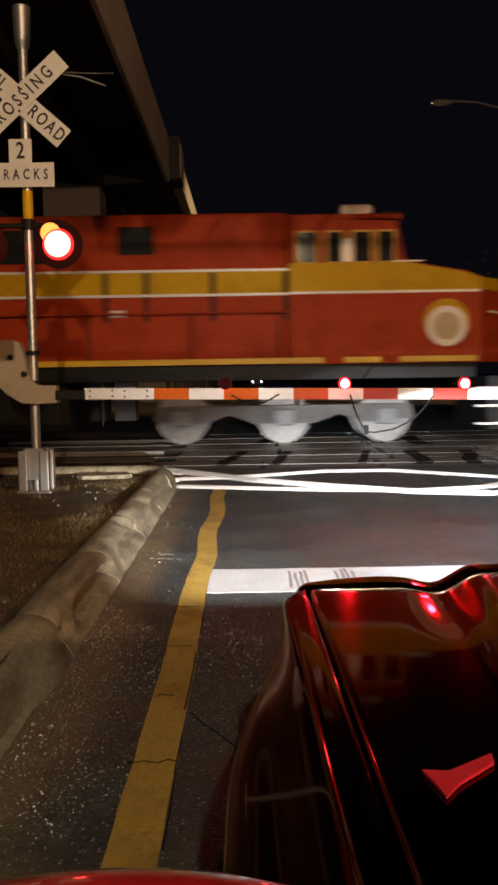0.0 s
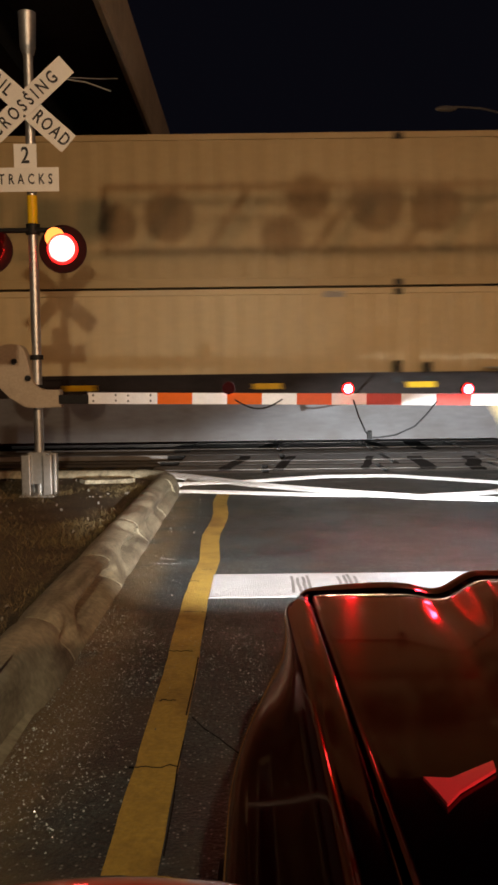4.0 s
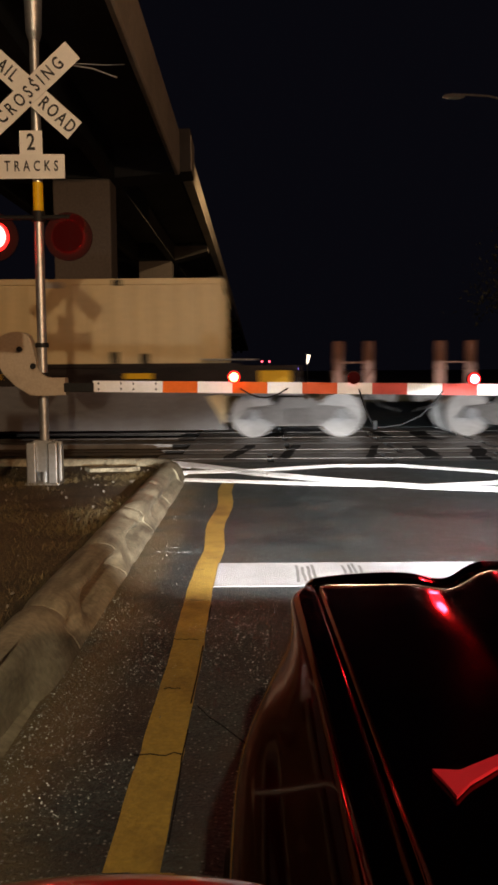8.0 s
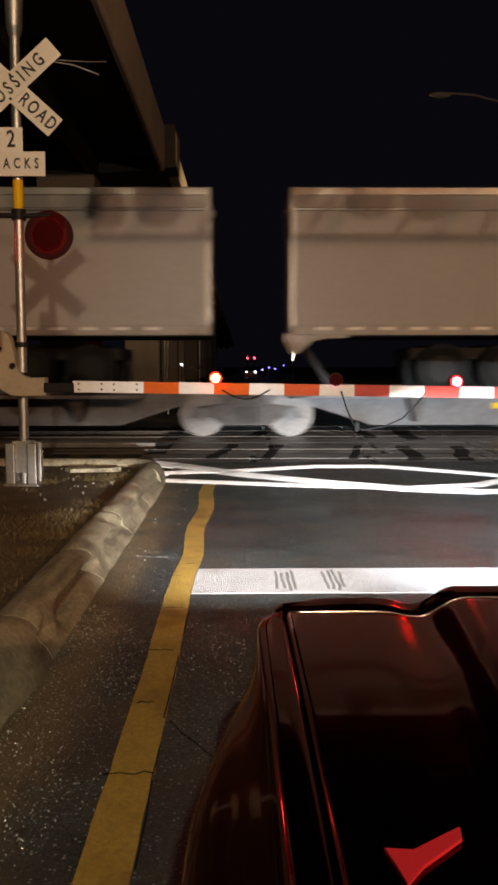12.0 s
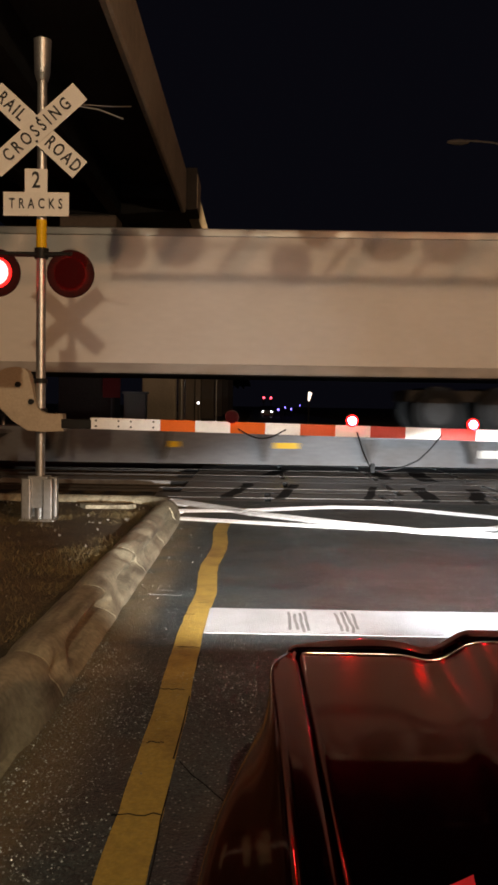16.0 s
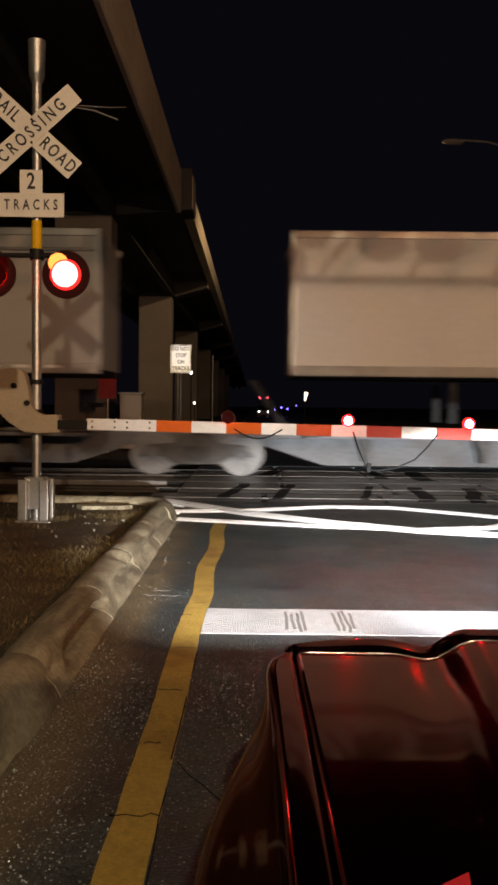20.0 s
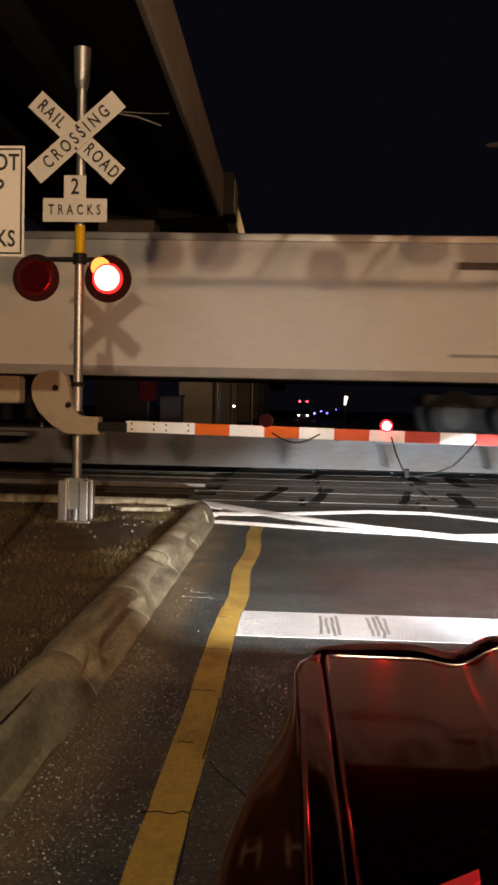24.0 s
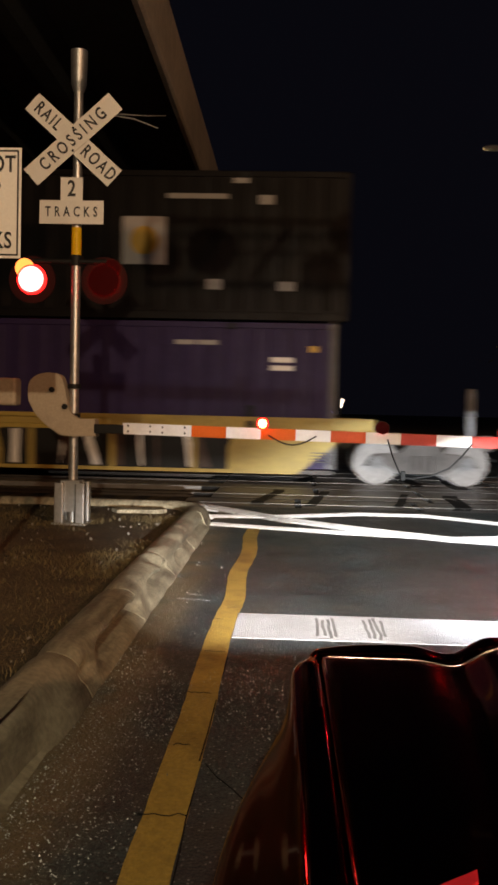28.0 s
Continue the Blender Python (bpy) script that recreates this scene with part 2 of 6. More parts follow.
RUBBER = surface("black_rubber", (0.012, 0.012, 0.012), 0.7, spec=0.12, grain=0.2, stain=0.2, bump=0.1)
RED_LENS = surface("red_lens", (0.05, 0.0025, 0.0025), 0.16, grain=0.05, stain=0.05, spec=0.35)
GATE_LENS = surface("dark_red_lens", (0.03, 0.001, 0.001), 0.4, grain=0.05, stain=0.05, spec=0.02)
RED_GLOW = glow("red_signal_glow", (1.0, 0.045, 0.04), 34)
RIM_GLOW = glow("red_rim_glow", (1.0, 0.012, 0.010), 4.0)
ARM_GLOW = glow("gate_lamp_glow", (1.0, 0.02, 0.045), 260)
ARM_GLOW_AMBER = glow("gate_lamp_orange_glow", (1.0, 0.07, 0.012), 140)
LOBE_GLOW = glow("reflected_lobe_glow", (1.0, 0.24, 0.04), 3.0)
TARGET = surface("lamp_target_paint", (0.03, 0.005, 0.005), 0.6, spec=0.1, grain=0.1, stain=0.2, bump=0.05)
ARM_WHITE = surface("reflective_white", (0.8, 0.8, 0.78), 0.4, grain=0.05, stain=0.15, bump=0.05)
ARM_RED = surface("reflective_red", (0.62, 0.115, 0.008), 0.5, spec=0.1, grain=0.05, stain=0.15, bump=0.05)
ARM_RED_MID = surface("mid_reflective_red", (0.56, 0.095, 0.03), 0.5, spec=0.1, grain=0.06, stain=0.2, bump=0.05)
ARM_RED_DULL = surface("dull_reflective_red", (0.50, 0.085, 0.07), 0.5, spec=0.1, grain=0.06, stain=0.25, bump=0.05)
AMBER = surface("amber_reflector", (0.75, 0.46, 0.012), 0.4, spec=0.1, grain=0.05, stain=0.1)
TAN = surface("tan_gate_paint", (0.40, 0.33, 0.24), 0.6, grain=0.1, stain=0.3, bump=0.1)


# ---- mesh helpers ----
def box(bm, x0, y0, z0, x1, y1, z1, bevel=0.0):
    r = bmesh.ops.create_cube(bm, size=1, matrix=Matrix.Translation(((x0 + x1) / 2, (y0 + y1) / 2, (z0 + z1) / 2)) @ Matrix.Diagonal((x1 - x0, y1 - y0, z1 - z0, 1)))
    if bevel:
        edges = list({e for v in r["verts"] for e in v.link_edges})
        bmesh.ops.bevel(bm, geom=edges, offset=bevel, segments=2, affect="EDGES", profile=0.5)
    return bm


def rod(bm, a, b, r, seg=12, r2=None):
    a, b = Vector(a), Vector(b)
    m = Matrix.Translation((a + b) / 2) @ (b - a).to_track_quat("Z", "Y").to_matrix().to_4x4()
    bmesh.ops.create_cone(bm, cap_ends=True, segments=seg, radius1=r, radius2=r if r2 is None else r2, depth=(b - a).length, matrix=m)
    return bm


def tube(bm, points, r, seg=8):
    """A round bar bent through points, in one piece."""
    pts = [Vector(p) for p in points]
    rings = []
    for i, p in enumerate(pts):
        d = (pts[min(i + 1, len(pts) - 1)] - pts[max(i - 1, 0)]).normalized()
        m = d.to_track_quat("Z", "Y").to_matrix()
        if abs(d.z) < 0.95:
            side = d.cross(Vector((0, 0, 1))).normalized()
            m = Matrix((side, side.cross(d), d)).transposed()
        rings.append([bm.verts.new(p + m @ Vector((math.cos(a) * r, math.sin(a) * r, 0))) for a in [2 * math.pi * k / seg for k in range(seg)]])
    for a, b in zip(rings, rings[1:]):
        for k in range(seg):
            bm.faces.new((a[k], a[(k + 1) % seg], b[(k + 1) % seg], b[k]))
    bm.faces.new(rings[0][::-1])
    bm.faces.new(rings[-1])
    bmesh.ops.recalc_face_normals(bm, faces=bm.faces)
    return bm


def prism(bm, outline, axis, a, b):
    """An outline of pairs, pushed along an axis from a to b."""
    def at(p, d):
        return {"x": (d, p[0], p[1]), "y": (p[0], d, p[1]), "z": (p[0], p[1], d)}[axis]
    lo = [bm.verts.new(at(p, a)) for p in outline]
    hi = [bm.verts.new(at(p, b)) for p in outline]
    n = len(outline)
    bm.faces.new(lo)
    bm.faces.new(hi[::-1])
    for i in range(n):
        bm.faces.new((lo[i], hi[i], hi[(i + 1) % n], lo[(i + 1) % n]))
    bmesh.ops.recalc_face_normals(bm, faces=bm.faces)
    return bm


def strip(bm, points, width, z0=-0.02, z1=0.003, jitter=0.0):
    """A painted stripe along points on the ground, with ends square."""
    side = []
    for i, p in enumerate(points):
        a, b = Vector(points[max(0, i - 1)]), Vector(points[min(len(points) - 1, i + 1)])
        d = (b - a).normalized()
        n = Vector((-d.y, d.x)) * width / 2
        j = random.uniform(-jitter, jitter)
        side.append((Vector(p) + n * (1 + j), Vector(p) - n * (1 - j)))
    for (a, b), (c, d) in zip(side, side[1:]):
        q = [bm.verts.new((*v, z)) for z in (z0, z1) for v in (a, b, d, c)]
        for f in ((0, 3, 2, 1), (4, 5, 6, 7), (0, 1, 5, 4), (1, 2, 6, 5), (2, 3, 7, 6), (3, 0, 4, 7)):
            bm.faces.new([q[k] for k in f])
    bmesh.ops.remove_doubles(bm, verts=bm.verts, dist=0.0005)
    bmesh.ops.recalc_face_normals(bm, faces=bm.faces)
    return bm


def solid(name, bm, mat, smooth=False):
    me = bpy.data.meshes.new(name)
    bm.to_mesh(me)
    bm.free()
    for m in mat if isinstance(mat, (list, tuple)) else (mat,):
        me.materials.append(m)
    if smooth:
        for p in me.polygons:
            p.use_smooth = True
        me.set_sharp_from_angle(angle=radians(38))
    return new(name, me)


def part(name, bm, mat, parent, label="", smooth=False):
    ob = solid(name, bm, mat, smooth)
    ob.parent = parent
    return tagged(ob, label)


def part_of(name, ob, parent, label=""):
    """Another object on a mesh that is there already."""
    o = new(name, ob.data)
    o.parent = parent
    return tagged(o, label)


def thing(name, label, category, group="", at=(0, 0, 0)):
    ob = new(name)
    ob.location = at
    return tagged(ob, label, category, group)


def B():
    return bmesh.new()


def letters(text, size, depth=0.002, spacing=1.0):
    """The mesh of a line of writing, centred, standing in the xz plane and facing -y."""
    cu = bpy.data.curves.new("writing", "FONT")
    cu.body, cu.size, cu.align_x, cu.align_y, cu.extrude, cu.space_character, cu.resolution_u = text, size, "CENTER", "CENTER", depth, spacing, 3
    cu.offset = size * 0.016
    ob = bpy.data.objects.new("writing", cu)
    me = bpy.data.meshes.new_from_object(ob)
    bpy.data.objects.remove(ob)
    me.transform(Euler((radians(90), 0, 0)).to_matrix().to_4x4())
    return me


def write(name, text, size, mat, parent, m, spacing=1.0, depth=0.002, narrow=0.78):
    me = letters(text, size, depth, spacing)
    me.transform(Matrix.Diagonal((narrow, 1, 1, 1)))
    me.materials.clear()
    me.materials.append(mat)
    ob = new(name, me)
    ob.parent = parent
    ob.matrix_basis = m
    return ob


def smoothstep(a, b, x):
    t = min(1, max(0, (x - a) / (b - a)))
    return t * t * (3 - 2 * t)


def spline(points, v):
    """A smooth pass through pairs at whole steps of v."""
    i = min(int(v), len(points) - 2)
    f = v - i
    p = [Vector(points[min(len(points) - 1, max(0, i + k))]) for k in (-1, 0, 1, 2)]
    return 0.5 * (2 * p[1] + (p[2] - p[0]) * f + (2 * p[0] - 5 * p[1] + 4 * p[2] - p[3]) * f ** 2 + (3 * p[1] - p[0] - 3 * p[2] + p[3]) * f ** 3)


# ---- ground, road and tracks ----
YT = 18.45        # centre line of the far track, on which the train runs
YN = 14.2         # centre line of the near track

bm = B()
bmesh.ops.create_grid(bm, x_segments=2, y_segments=2, size=2500)
g = solid("ground", bm, SOIL)
g.location = (0, 400, -0.09)
tagged(g, "dark bare ground reaching to the horizon", "ground", kind="structure")

bm = B()
box(bm, -0.9, -40, -0.3, 9.0, 12.4, 0.0)
box(bm, -14, 12.4, -0.3, 14, 12.9, -0.004)
box(bm, -0.9, 20.6, -0.3, 9.0, 320, 0.0)
tagged(solid("road", bm, ASPHALT), "dark worn asphalt road leading over the tracks", "road", kind="structure")
bm = B()
box(bm, -16, -40, -0.3, -6.2, 12.4, -0.002)
box(bm, -16, 20.6, -0.3, -6.2, 320, -0.002)
tagged(solid("road_opposite", bm, ASPHALT), "asphalt carriageway beyond the grassy median", "road", kind="structure")

# raised median with its kerb
bm = B()
prism(bm, [(-6.1, -40), (-1.12, -40), (-1.12, 10.4), (-1.28, 10.9), (-1.7, 11.2), (-6.1, 11.3)], "z", -0.2, 0.15)
bmesh.ops.triangulate(bm, faces=bm.faces)
bmesh.ops.subdivide_edges(bm, edges=[e for e in bm.edges if e.calc_length() > 0.6], cuts=6, use_grid_fill=True)
for v in bm.verts:
    if v.co.z > 0.1:
        v.co.z += 0.05 * noise.noise(v.co * 0.9) + 0.03 * noise.noise(v.co * 3.1)
tagged(solid("median", bm, SOIL, True), "raised earth median with thin dry grass", "ground", kind="structure")


def kerb_stone(y0, y1):
    """A kerb length with a rounded top, its road face eaten away under the lip in places."""
    bm = B()
    prof = [(-1.18, -0.2), (-1.18, 0.16), (-1.155, 0.205), (-1.11, 0.228), (-1.06, 0.232), (-1.01, 0.226), (-0.97, 0.21), (-0.945, 0.188), (-0.93, 0.165), (-0.92, 0.14), (-0.91, 0.115), (-0.90, 0.09), (-0.885, 0.06), (-0.87, 0.02), (-0.86, -0.02), (-0.86, -0.2)]
    n = 26
    rows = []
    for k in range(n + 1):
        y = y0 + 0.006 + (y1 - y0 - 0.012) * k / n
        row = []
        bite = smoothstep(0.0, 0.2, noise.noise(Vector((7.3, y * 1.6, 2.0))) + 0.3) * smoothstep(3.9, 4.7, y) * (1 - 0.75 * smoothstep(6.8, 8.2, y))
        rim = 0.016 * max(0.0, 1 - min(k, n - k) / 1.5)
        for i, (x, z) in enumerate(prof):
            a = noise.noise(Vector((x * 5, y * 2.2, z * 5)))
            f = noise.noise(Vector((x * 13, y * 8, z * 13 + 4)))
            if z > 0:
                x -= 0.07 * smoothstep(4.3, 2.9, y) * (x > -1.0)
                hollow = math.exp(-((z - 0.11) / 0.042) ** 2) * (x > -1.0)
                x -= 0.14 * bite * hollow
                x += 0.026 * a + 0.010 * f
                z += 0.022 * a + 0.008 * f - rim * (z > 0.15)
                dip = max(0.0, noise.noise(Vector((3.0, y * 2.4, 9.0))) - 0.18)
                z -= 0.10 * dip * (-1.02 < x < -0.9) * (z > 0.12) * smoothstep(4.4, 5.2, y)
            row.append(bm.verts.new((x, y, z)))
        rows.append(row)
    for a, b in zip(rows, rows[1:]):
        for i in range(len(prof) - 1):
            bm.faces.new((a[i], a[i + 1], b[i + 1], b[i]))
    bm.faces.new(rows[0])
    bm.faces.new(rows[-1][::-1])
    bmesh.ops.recalc_face_normals(bm, faces=bm.faces)
    return bm


kerb = tagged(new("kerb"), "weathered rounded concrete kerb with chipped edges", kind="structure")
y = -8.0
while y < 10.2:
    y1 = min(y + 1.52, 10.3)
    part("kerb_stone", kerb_stone(y, y1), KERB, kerb, smooth=True)
    y = y1
bm = B()
out = [(-0.875, 10.2), (-0.875, 10.55)] + [(-1.45 + 0.57 * math.cos(a), 10.78 + 0.62 * math.sin(a)) for a in [k * math.pi / 24 for k in range(1, 13)]] + [(-3.4, 11.43), (-6.2, 11.46)]
back = [(-1.17, 10.2), (-1.2, 10.5)] + [(-1.5 + 0.3 * math.cos(a), 10.72 + 0.42 * math.sin(a)) for a in [k * math.pi / 24 for k in range(1, 13)]] + [(-3.4, 11.18), (-6.2, 11.2)]
rings = []
for (xo, yo), (xb, yb) in zip(out, back):
    ring = []
    for f, z in ((0, -0.2), (0, -0.02), (0.05, 0.05), (0.12, 0.1), (0.2, 0.155), (0.3, 0.2), (0.45, 0.225), (0.65, 0.23), (0.85, 0.21), (1, 0.16), (1, -0.2)):
        n = 0.012 * noise.noise(Vector((xo * 5 + f * 3, yo * 5, 2.0)))
        ring.append(bm.verts.new((xo + (xb - xo) * f + n, yo + (yb - yo) * f + n, z + n * (z > 0))))
    rings.append(ring)
for a, b in zip(rings, rings[1:]):
    for k in range(10):
        bm.faces.new((a[k], a[k + 1], b[k + 1], b[k]))
bm.faces.new(rings[0])
bm.faces.new(rings[-1][::-1])
bmesh.ops.recalc_face_normals(bm, faces=bm.faces)
part("kerb_nose", bm, KERB, kerb, smooth=True)

# markings
def line_middle(y):
    return -0.344 + 0.005 * math.sin(y * 2.1) + (0.024 * math.sin((y - 5.6) * 2.6) + 0.012) * min(1, max(0, (y - 5.8) / 1.2))


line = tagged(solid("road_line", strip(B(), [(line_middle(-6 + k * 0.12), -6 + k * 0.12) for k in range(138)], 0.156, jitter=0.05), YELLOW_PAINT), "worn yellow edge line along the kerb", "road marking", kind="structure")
# dark cracks across the paint
for y, a, b in ((2.98, -0.44, -0.27), (3.62, -0.4, -0.33), (4.3, -0.42, -0.3), (5.05, -0.41, -0.28), (5.85, -0.43, -0.36), (6.2, -0.36, -0.29)):
    part("crack", strip(B(), [(a + (b - a) * k / 6, y + random.uniform(-0.012, 0.012)) for k in range(7)], 0.006, z0=0.0, z1=0.0045, jitter=0.8), RUBBER, line)
bm = B()
strip(bm, [(-0.27 + k * 0.4, 5.71) for k in range(20)], 0.66, jitter=0.01)
stop = tagged(solid("stop_line", bm, STOP_PAINT), "white stop line with dark tyre prints", "road marking", kind="structure")

# tyre prints across the stop line
for x in (0.33, 0.65):
    for k in range(4):
        bm = B()
        strip(bm, [(x - 0.055 + k * 0.037 + random.uniform(-0.004, 0.004), 5.42 + 0.1 * random.random() + j * 0.12) for j in range(5)], 0.02, z0=0.0, z1=0.0045, jitter=0.6)
        part("tyre_print", bm, TYRE_MARK, stop)


for pts, w in (([(-0.262, 2.4), (-0.259, 2.7), (-0.267, 2.94), (-0.264, 3.2)], 0.007), ([(-0.272, 3.45), (-0.266, 3.8), (-0.27, 4.2)], 0.009), ([(-0.268, 4.6), (-0.262, 4.95)], 0.007), ([(-0.245, 3.43), (-0.19, 3.31), (-0.13, 3.22), (-0.08, 3.13), (-0.035, 3.05), (0.03, 2.95)], 0.004)):
    part("road_crack", strip(B(), pts, w * 0.7, z0=-0.01, z1=0.0036, jitter=0.9), RUBBER, line, "dark crack in the asphalt")
part("paint_scrape", strip(B(), [(-0.76, 6.47), (-0.62, 6.44), (-0.5, 6.43)], 0.009, z0=-0.01, z1=0.0012, jitter=0.3), TYRE_MARK, line)
part("paint_scrape", strip(B(), [(-0.7, 6.62), (-0.58, 6.60)], 0.006, z0=-0.01, z1=0.0012, jitter=0.3), TYRE_MARK, line)


def zone_line(points, width):
    bm = B()
    strip(bm, points, width, z1=0.0035)
    # ribs added along the line to catch headlamp light and brighten the paint
    n = max(3, int(width / 0.032))
    for k in range(n):
        off = (k + 0.5) / n * width - width / 2
        strip(bm, [(x, y + off) for x, y in points], 0.012, z0=0.0, z1=0.0085)
    o = solid("zone_line", bm, WHITE_PAINT)
    tagged(o, "white crossed lines painted before the tracks", "road marking", kind="structure")


zone_line([(-1.3, 12.95), (0.1, 11.35), (1.1, 10.55), (1.95, 10.0), (2.75, 9.75)], 0.42)
zone_line([(-1.03, 11.55), (-0.15, 11.7), (1.1, 12.28), (2.05, 12.25), (3.15, 11.4), (4.4, 10.3)], 0.3)
zone_line([(-0.95, 10.8), (0.75, 10.3), (1.95, 10.05), (2.85, 10.3), (4.2, 11.6), (5.2, 12.3)], 0.26)
zone_line([(2.75, 9.75), (4.5, 9.8), (6.5, 10.6), (8, 11.7)], 0.3)


def rail_line(y):
    bm = B()
    prism(bm, [(y - 0.07, -0.17), (y + 0.07, -0.17), (y + 0.012, -0.13), (y + 0.012, -0.045), (y + 0.036, -0.03), (y + 0.036, 0.0), (y - 0.036, 0.0), (y - 0.036, -0.03), (y - 0.012, -0.045), (y - 0.012, -0.13)], "x", -160, 160)
    return bm


for yc in (YN, YT):
    tr = tagged(new("railway_track"), "railway track with steel rails across the road", "track", kind="structure")
    for dy in (-0.7525, 0.7525):
        part("rail", rail_line(yc + dy), RAIL_STEEL, tr)
    bm = B()
    for k in range(-60, 61):
        box(bm, k * 0.6 * 1.0 - 0.11, yc - 1.3, -0.25, k * 0.6 + 0.11, yc + 1.3, -0.085)
    part("sleepers", bm, BLACK, tr)
    tr.children[-1]["kind"] = "stuff"
bm = B()
prism(bm, [(12.5, -0.3), (20.9, -0.3), (20.4, -0.1), (12.9, -0.1)], "x", -160, 160)
tagged(solid("ballast", bm, STONE), "grey ballast stones under the tracks", "ballast", kind="structure")
cs = tagged(new("crossing_surface"), "dark worn crossing panels between the rails", kind="structure")
for y0, y1 in ((13.38, 13.411), (13.484, 13.52), (14.12, 14.28), (14.88, 14.916), (14.989, 15.02), (16.2, 16.25), (16.9, 16.94), (17.63, 17.661), (17.734, 17.77), (18.4, 18.5), (19.13, 19.166), (19.239, 19.27)):
    part("flangeway_filler", box(B(), -1.55, y0, -0.14, 9.4, y1, -0.009), RUBBER, cs)
pieces = {}
for y0, y1 in ((12.86, 13.38), (13.52, 14.12), (14.28, 14.88), (15.02, 16.2), (16.94, 17.63), (17.77, 18.4), (18.5, 19.13), (19.27, 20.6)):
    for k in range(-1, 5):
        x0 = -1.6 + (k + 1) * 1.83 + (0.35 if y0 > 14 else 0)
        key = (y0, y1)
        if key not in pieces:
            pieces[key] = part("panel", box(B(), 0.05, y0 + 0.008, -0.14, 1.78, y1 - 0.008, -0.006, 0.006), PANEL, cs)
            pieces[key].location.x = x0
        else:
            part_of("panel", pieces[key], cs).location.x = x0

part("edge_strip", box(B(), -14, 16.26, -0.14, 9.0, 16.89, -0.005, 0.006), PANEL, cs, "pale strip between the tracks")
# dark broken joints where the panels have come apart
for x0, y0, x1, y1, w in ((-0.42, 13.3, -0.08, 15.9, 0.2), (0.42, 13.2, 0.74, 15.8, 0.17), (1.76, 13.3, 2.16, 15.6, 0.13), (2.72, 13.1, 2.95, 15.5, 0.26), (3.45, 13.0, 3.84, 15.4, 0.24), (0.3, 17.75, 0.64, 19.5, 0.3), (2.62, 17.2, 2.66, 19.4, 0.25), (3.46, 16.8, 3.55, 19.2, 0.36), (5.2, 13.1, 5.5, 15.3, 0.25), (6.6, 13.0, 7.0, 15.2, 0.2)):
    pts = [(x0 + (x1 - x0) * k / 6 + random.uniform(-0.03, 0.03), y0 + (y1 - y0) * k / 6) for k in range(7)]
    part("broken_joint", strip(B(), pts, w, z0=-0.05, z1=-0.002, jitter=0.35), RUBBER, cs, "dark crumbled joint")

# ---- elevated bridge beside the road ----
br = tagged(new("overpass"), "tall concrete overpass with deep girder running along the road", "bridge", kind="structure")
bm = B()
prism(bm, [(-2.52, 7.93), (-2.47, 7.98), (-2.47, 9.36), (-2.75, 9.36), (-2.66, 8.9), (-2.62, 7.93)], "y", -30, 29.8)
part("girder", bm, GIRDER, br)
bm = B()
prism(bm, [(-2.36, 8.72), (-2.32, 9.5), (-2.74, 9.5), (-2.74, 8.72)], "y", 30.9, 330)
part("far_girder", bm, GIRDER, br)
bm = B()
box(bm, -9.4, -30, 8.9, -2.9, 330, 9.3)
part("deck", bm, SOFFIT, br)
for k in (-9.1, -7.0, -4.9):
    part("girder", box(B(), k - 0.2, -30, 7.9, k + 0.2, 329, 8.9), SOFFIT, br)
for y in (-24.0, 30.0, 52.0, 76.0, 100.0, 124.0, 150.0, 178.0):
    bm = B()
    end = -2.12 if y == 30.0 else -2.75
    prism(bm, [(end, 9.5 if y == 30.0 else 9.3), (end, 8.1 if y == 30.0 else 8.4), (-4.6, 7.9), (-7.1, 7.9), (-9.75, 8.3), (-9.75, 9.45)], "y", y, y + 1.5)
    cap = part("pier_cap", bm, SOFFIT, br, "pier cap with shade put into its colour")
    # pale plate puts the light on the cap's end into its colour
    part("cap_end", box(B(), end + 0.002, y + 0.04, 8.14 if y == 30.0 else 8.44, end + 0.03, y + 1.46, 9.28), GIRDER, cap)
    part("pier", box(B(), -6.83, y + 0.05, -0.3, -4.87, y + 1.4, 7.9, 0.06), PIER, br)


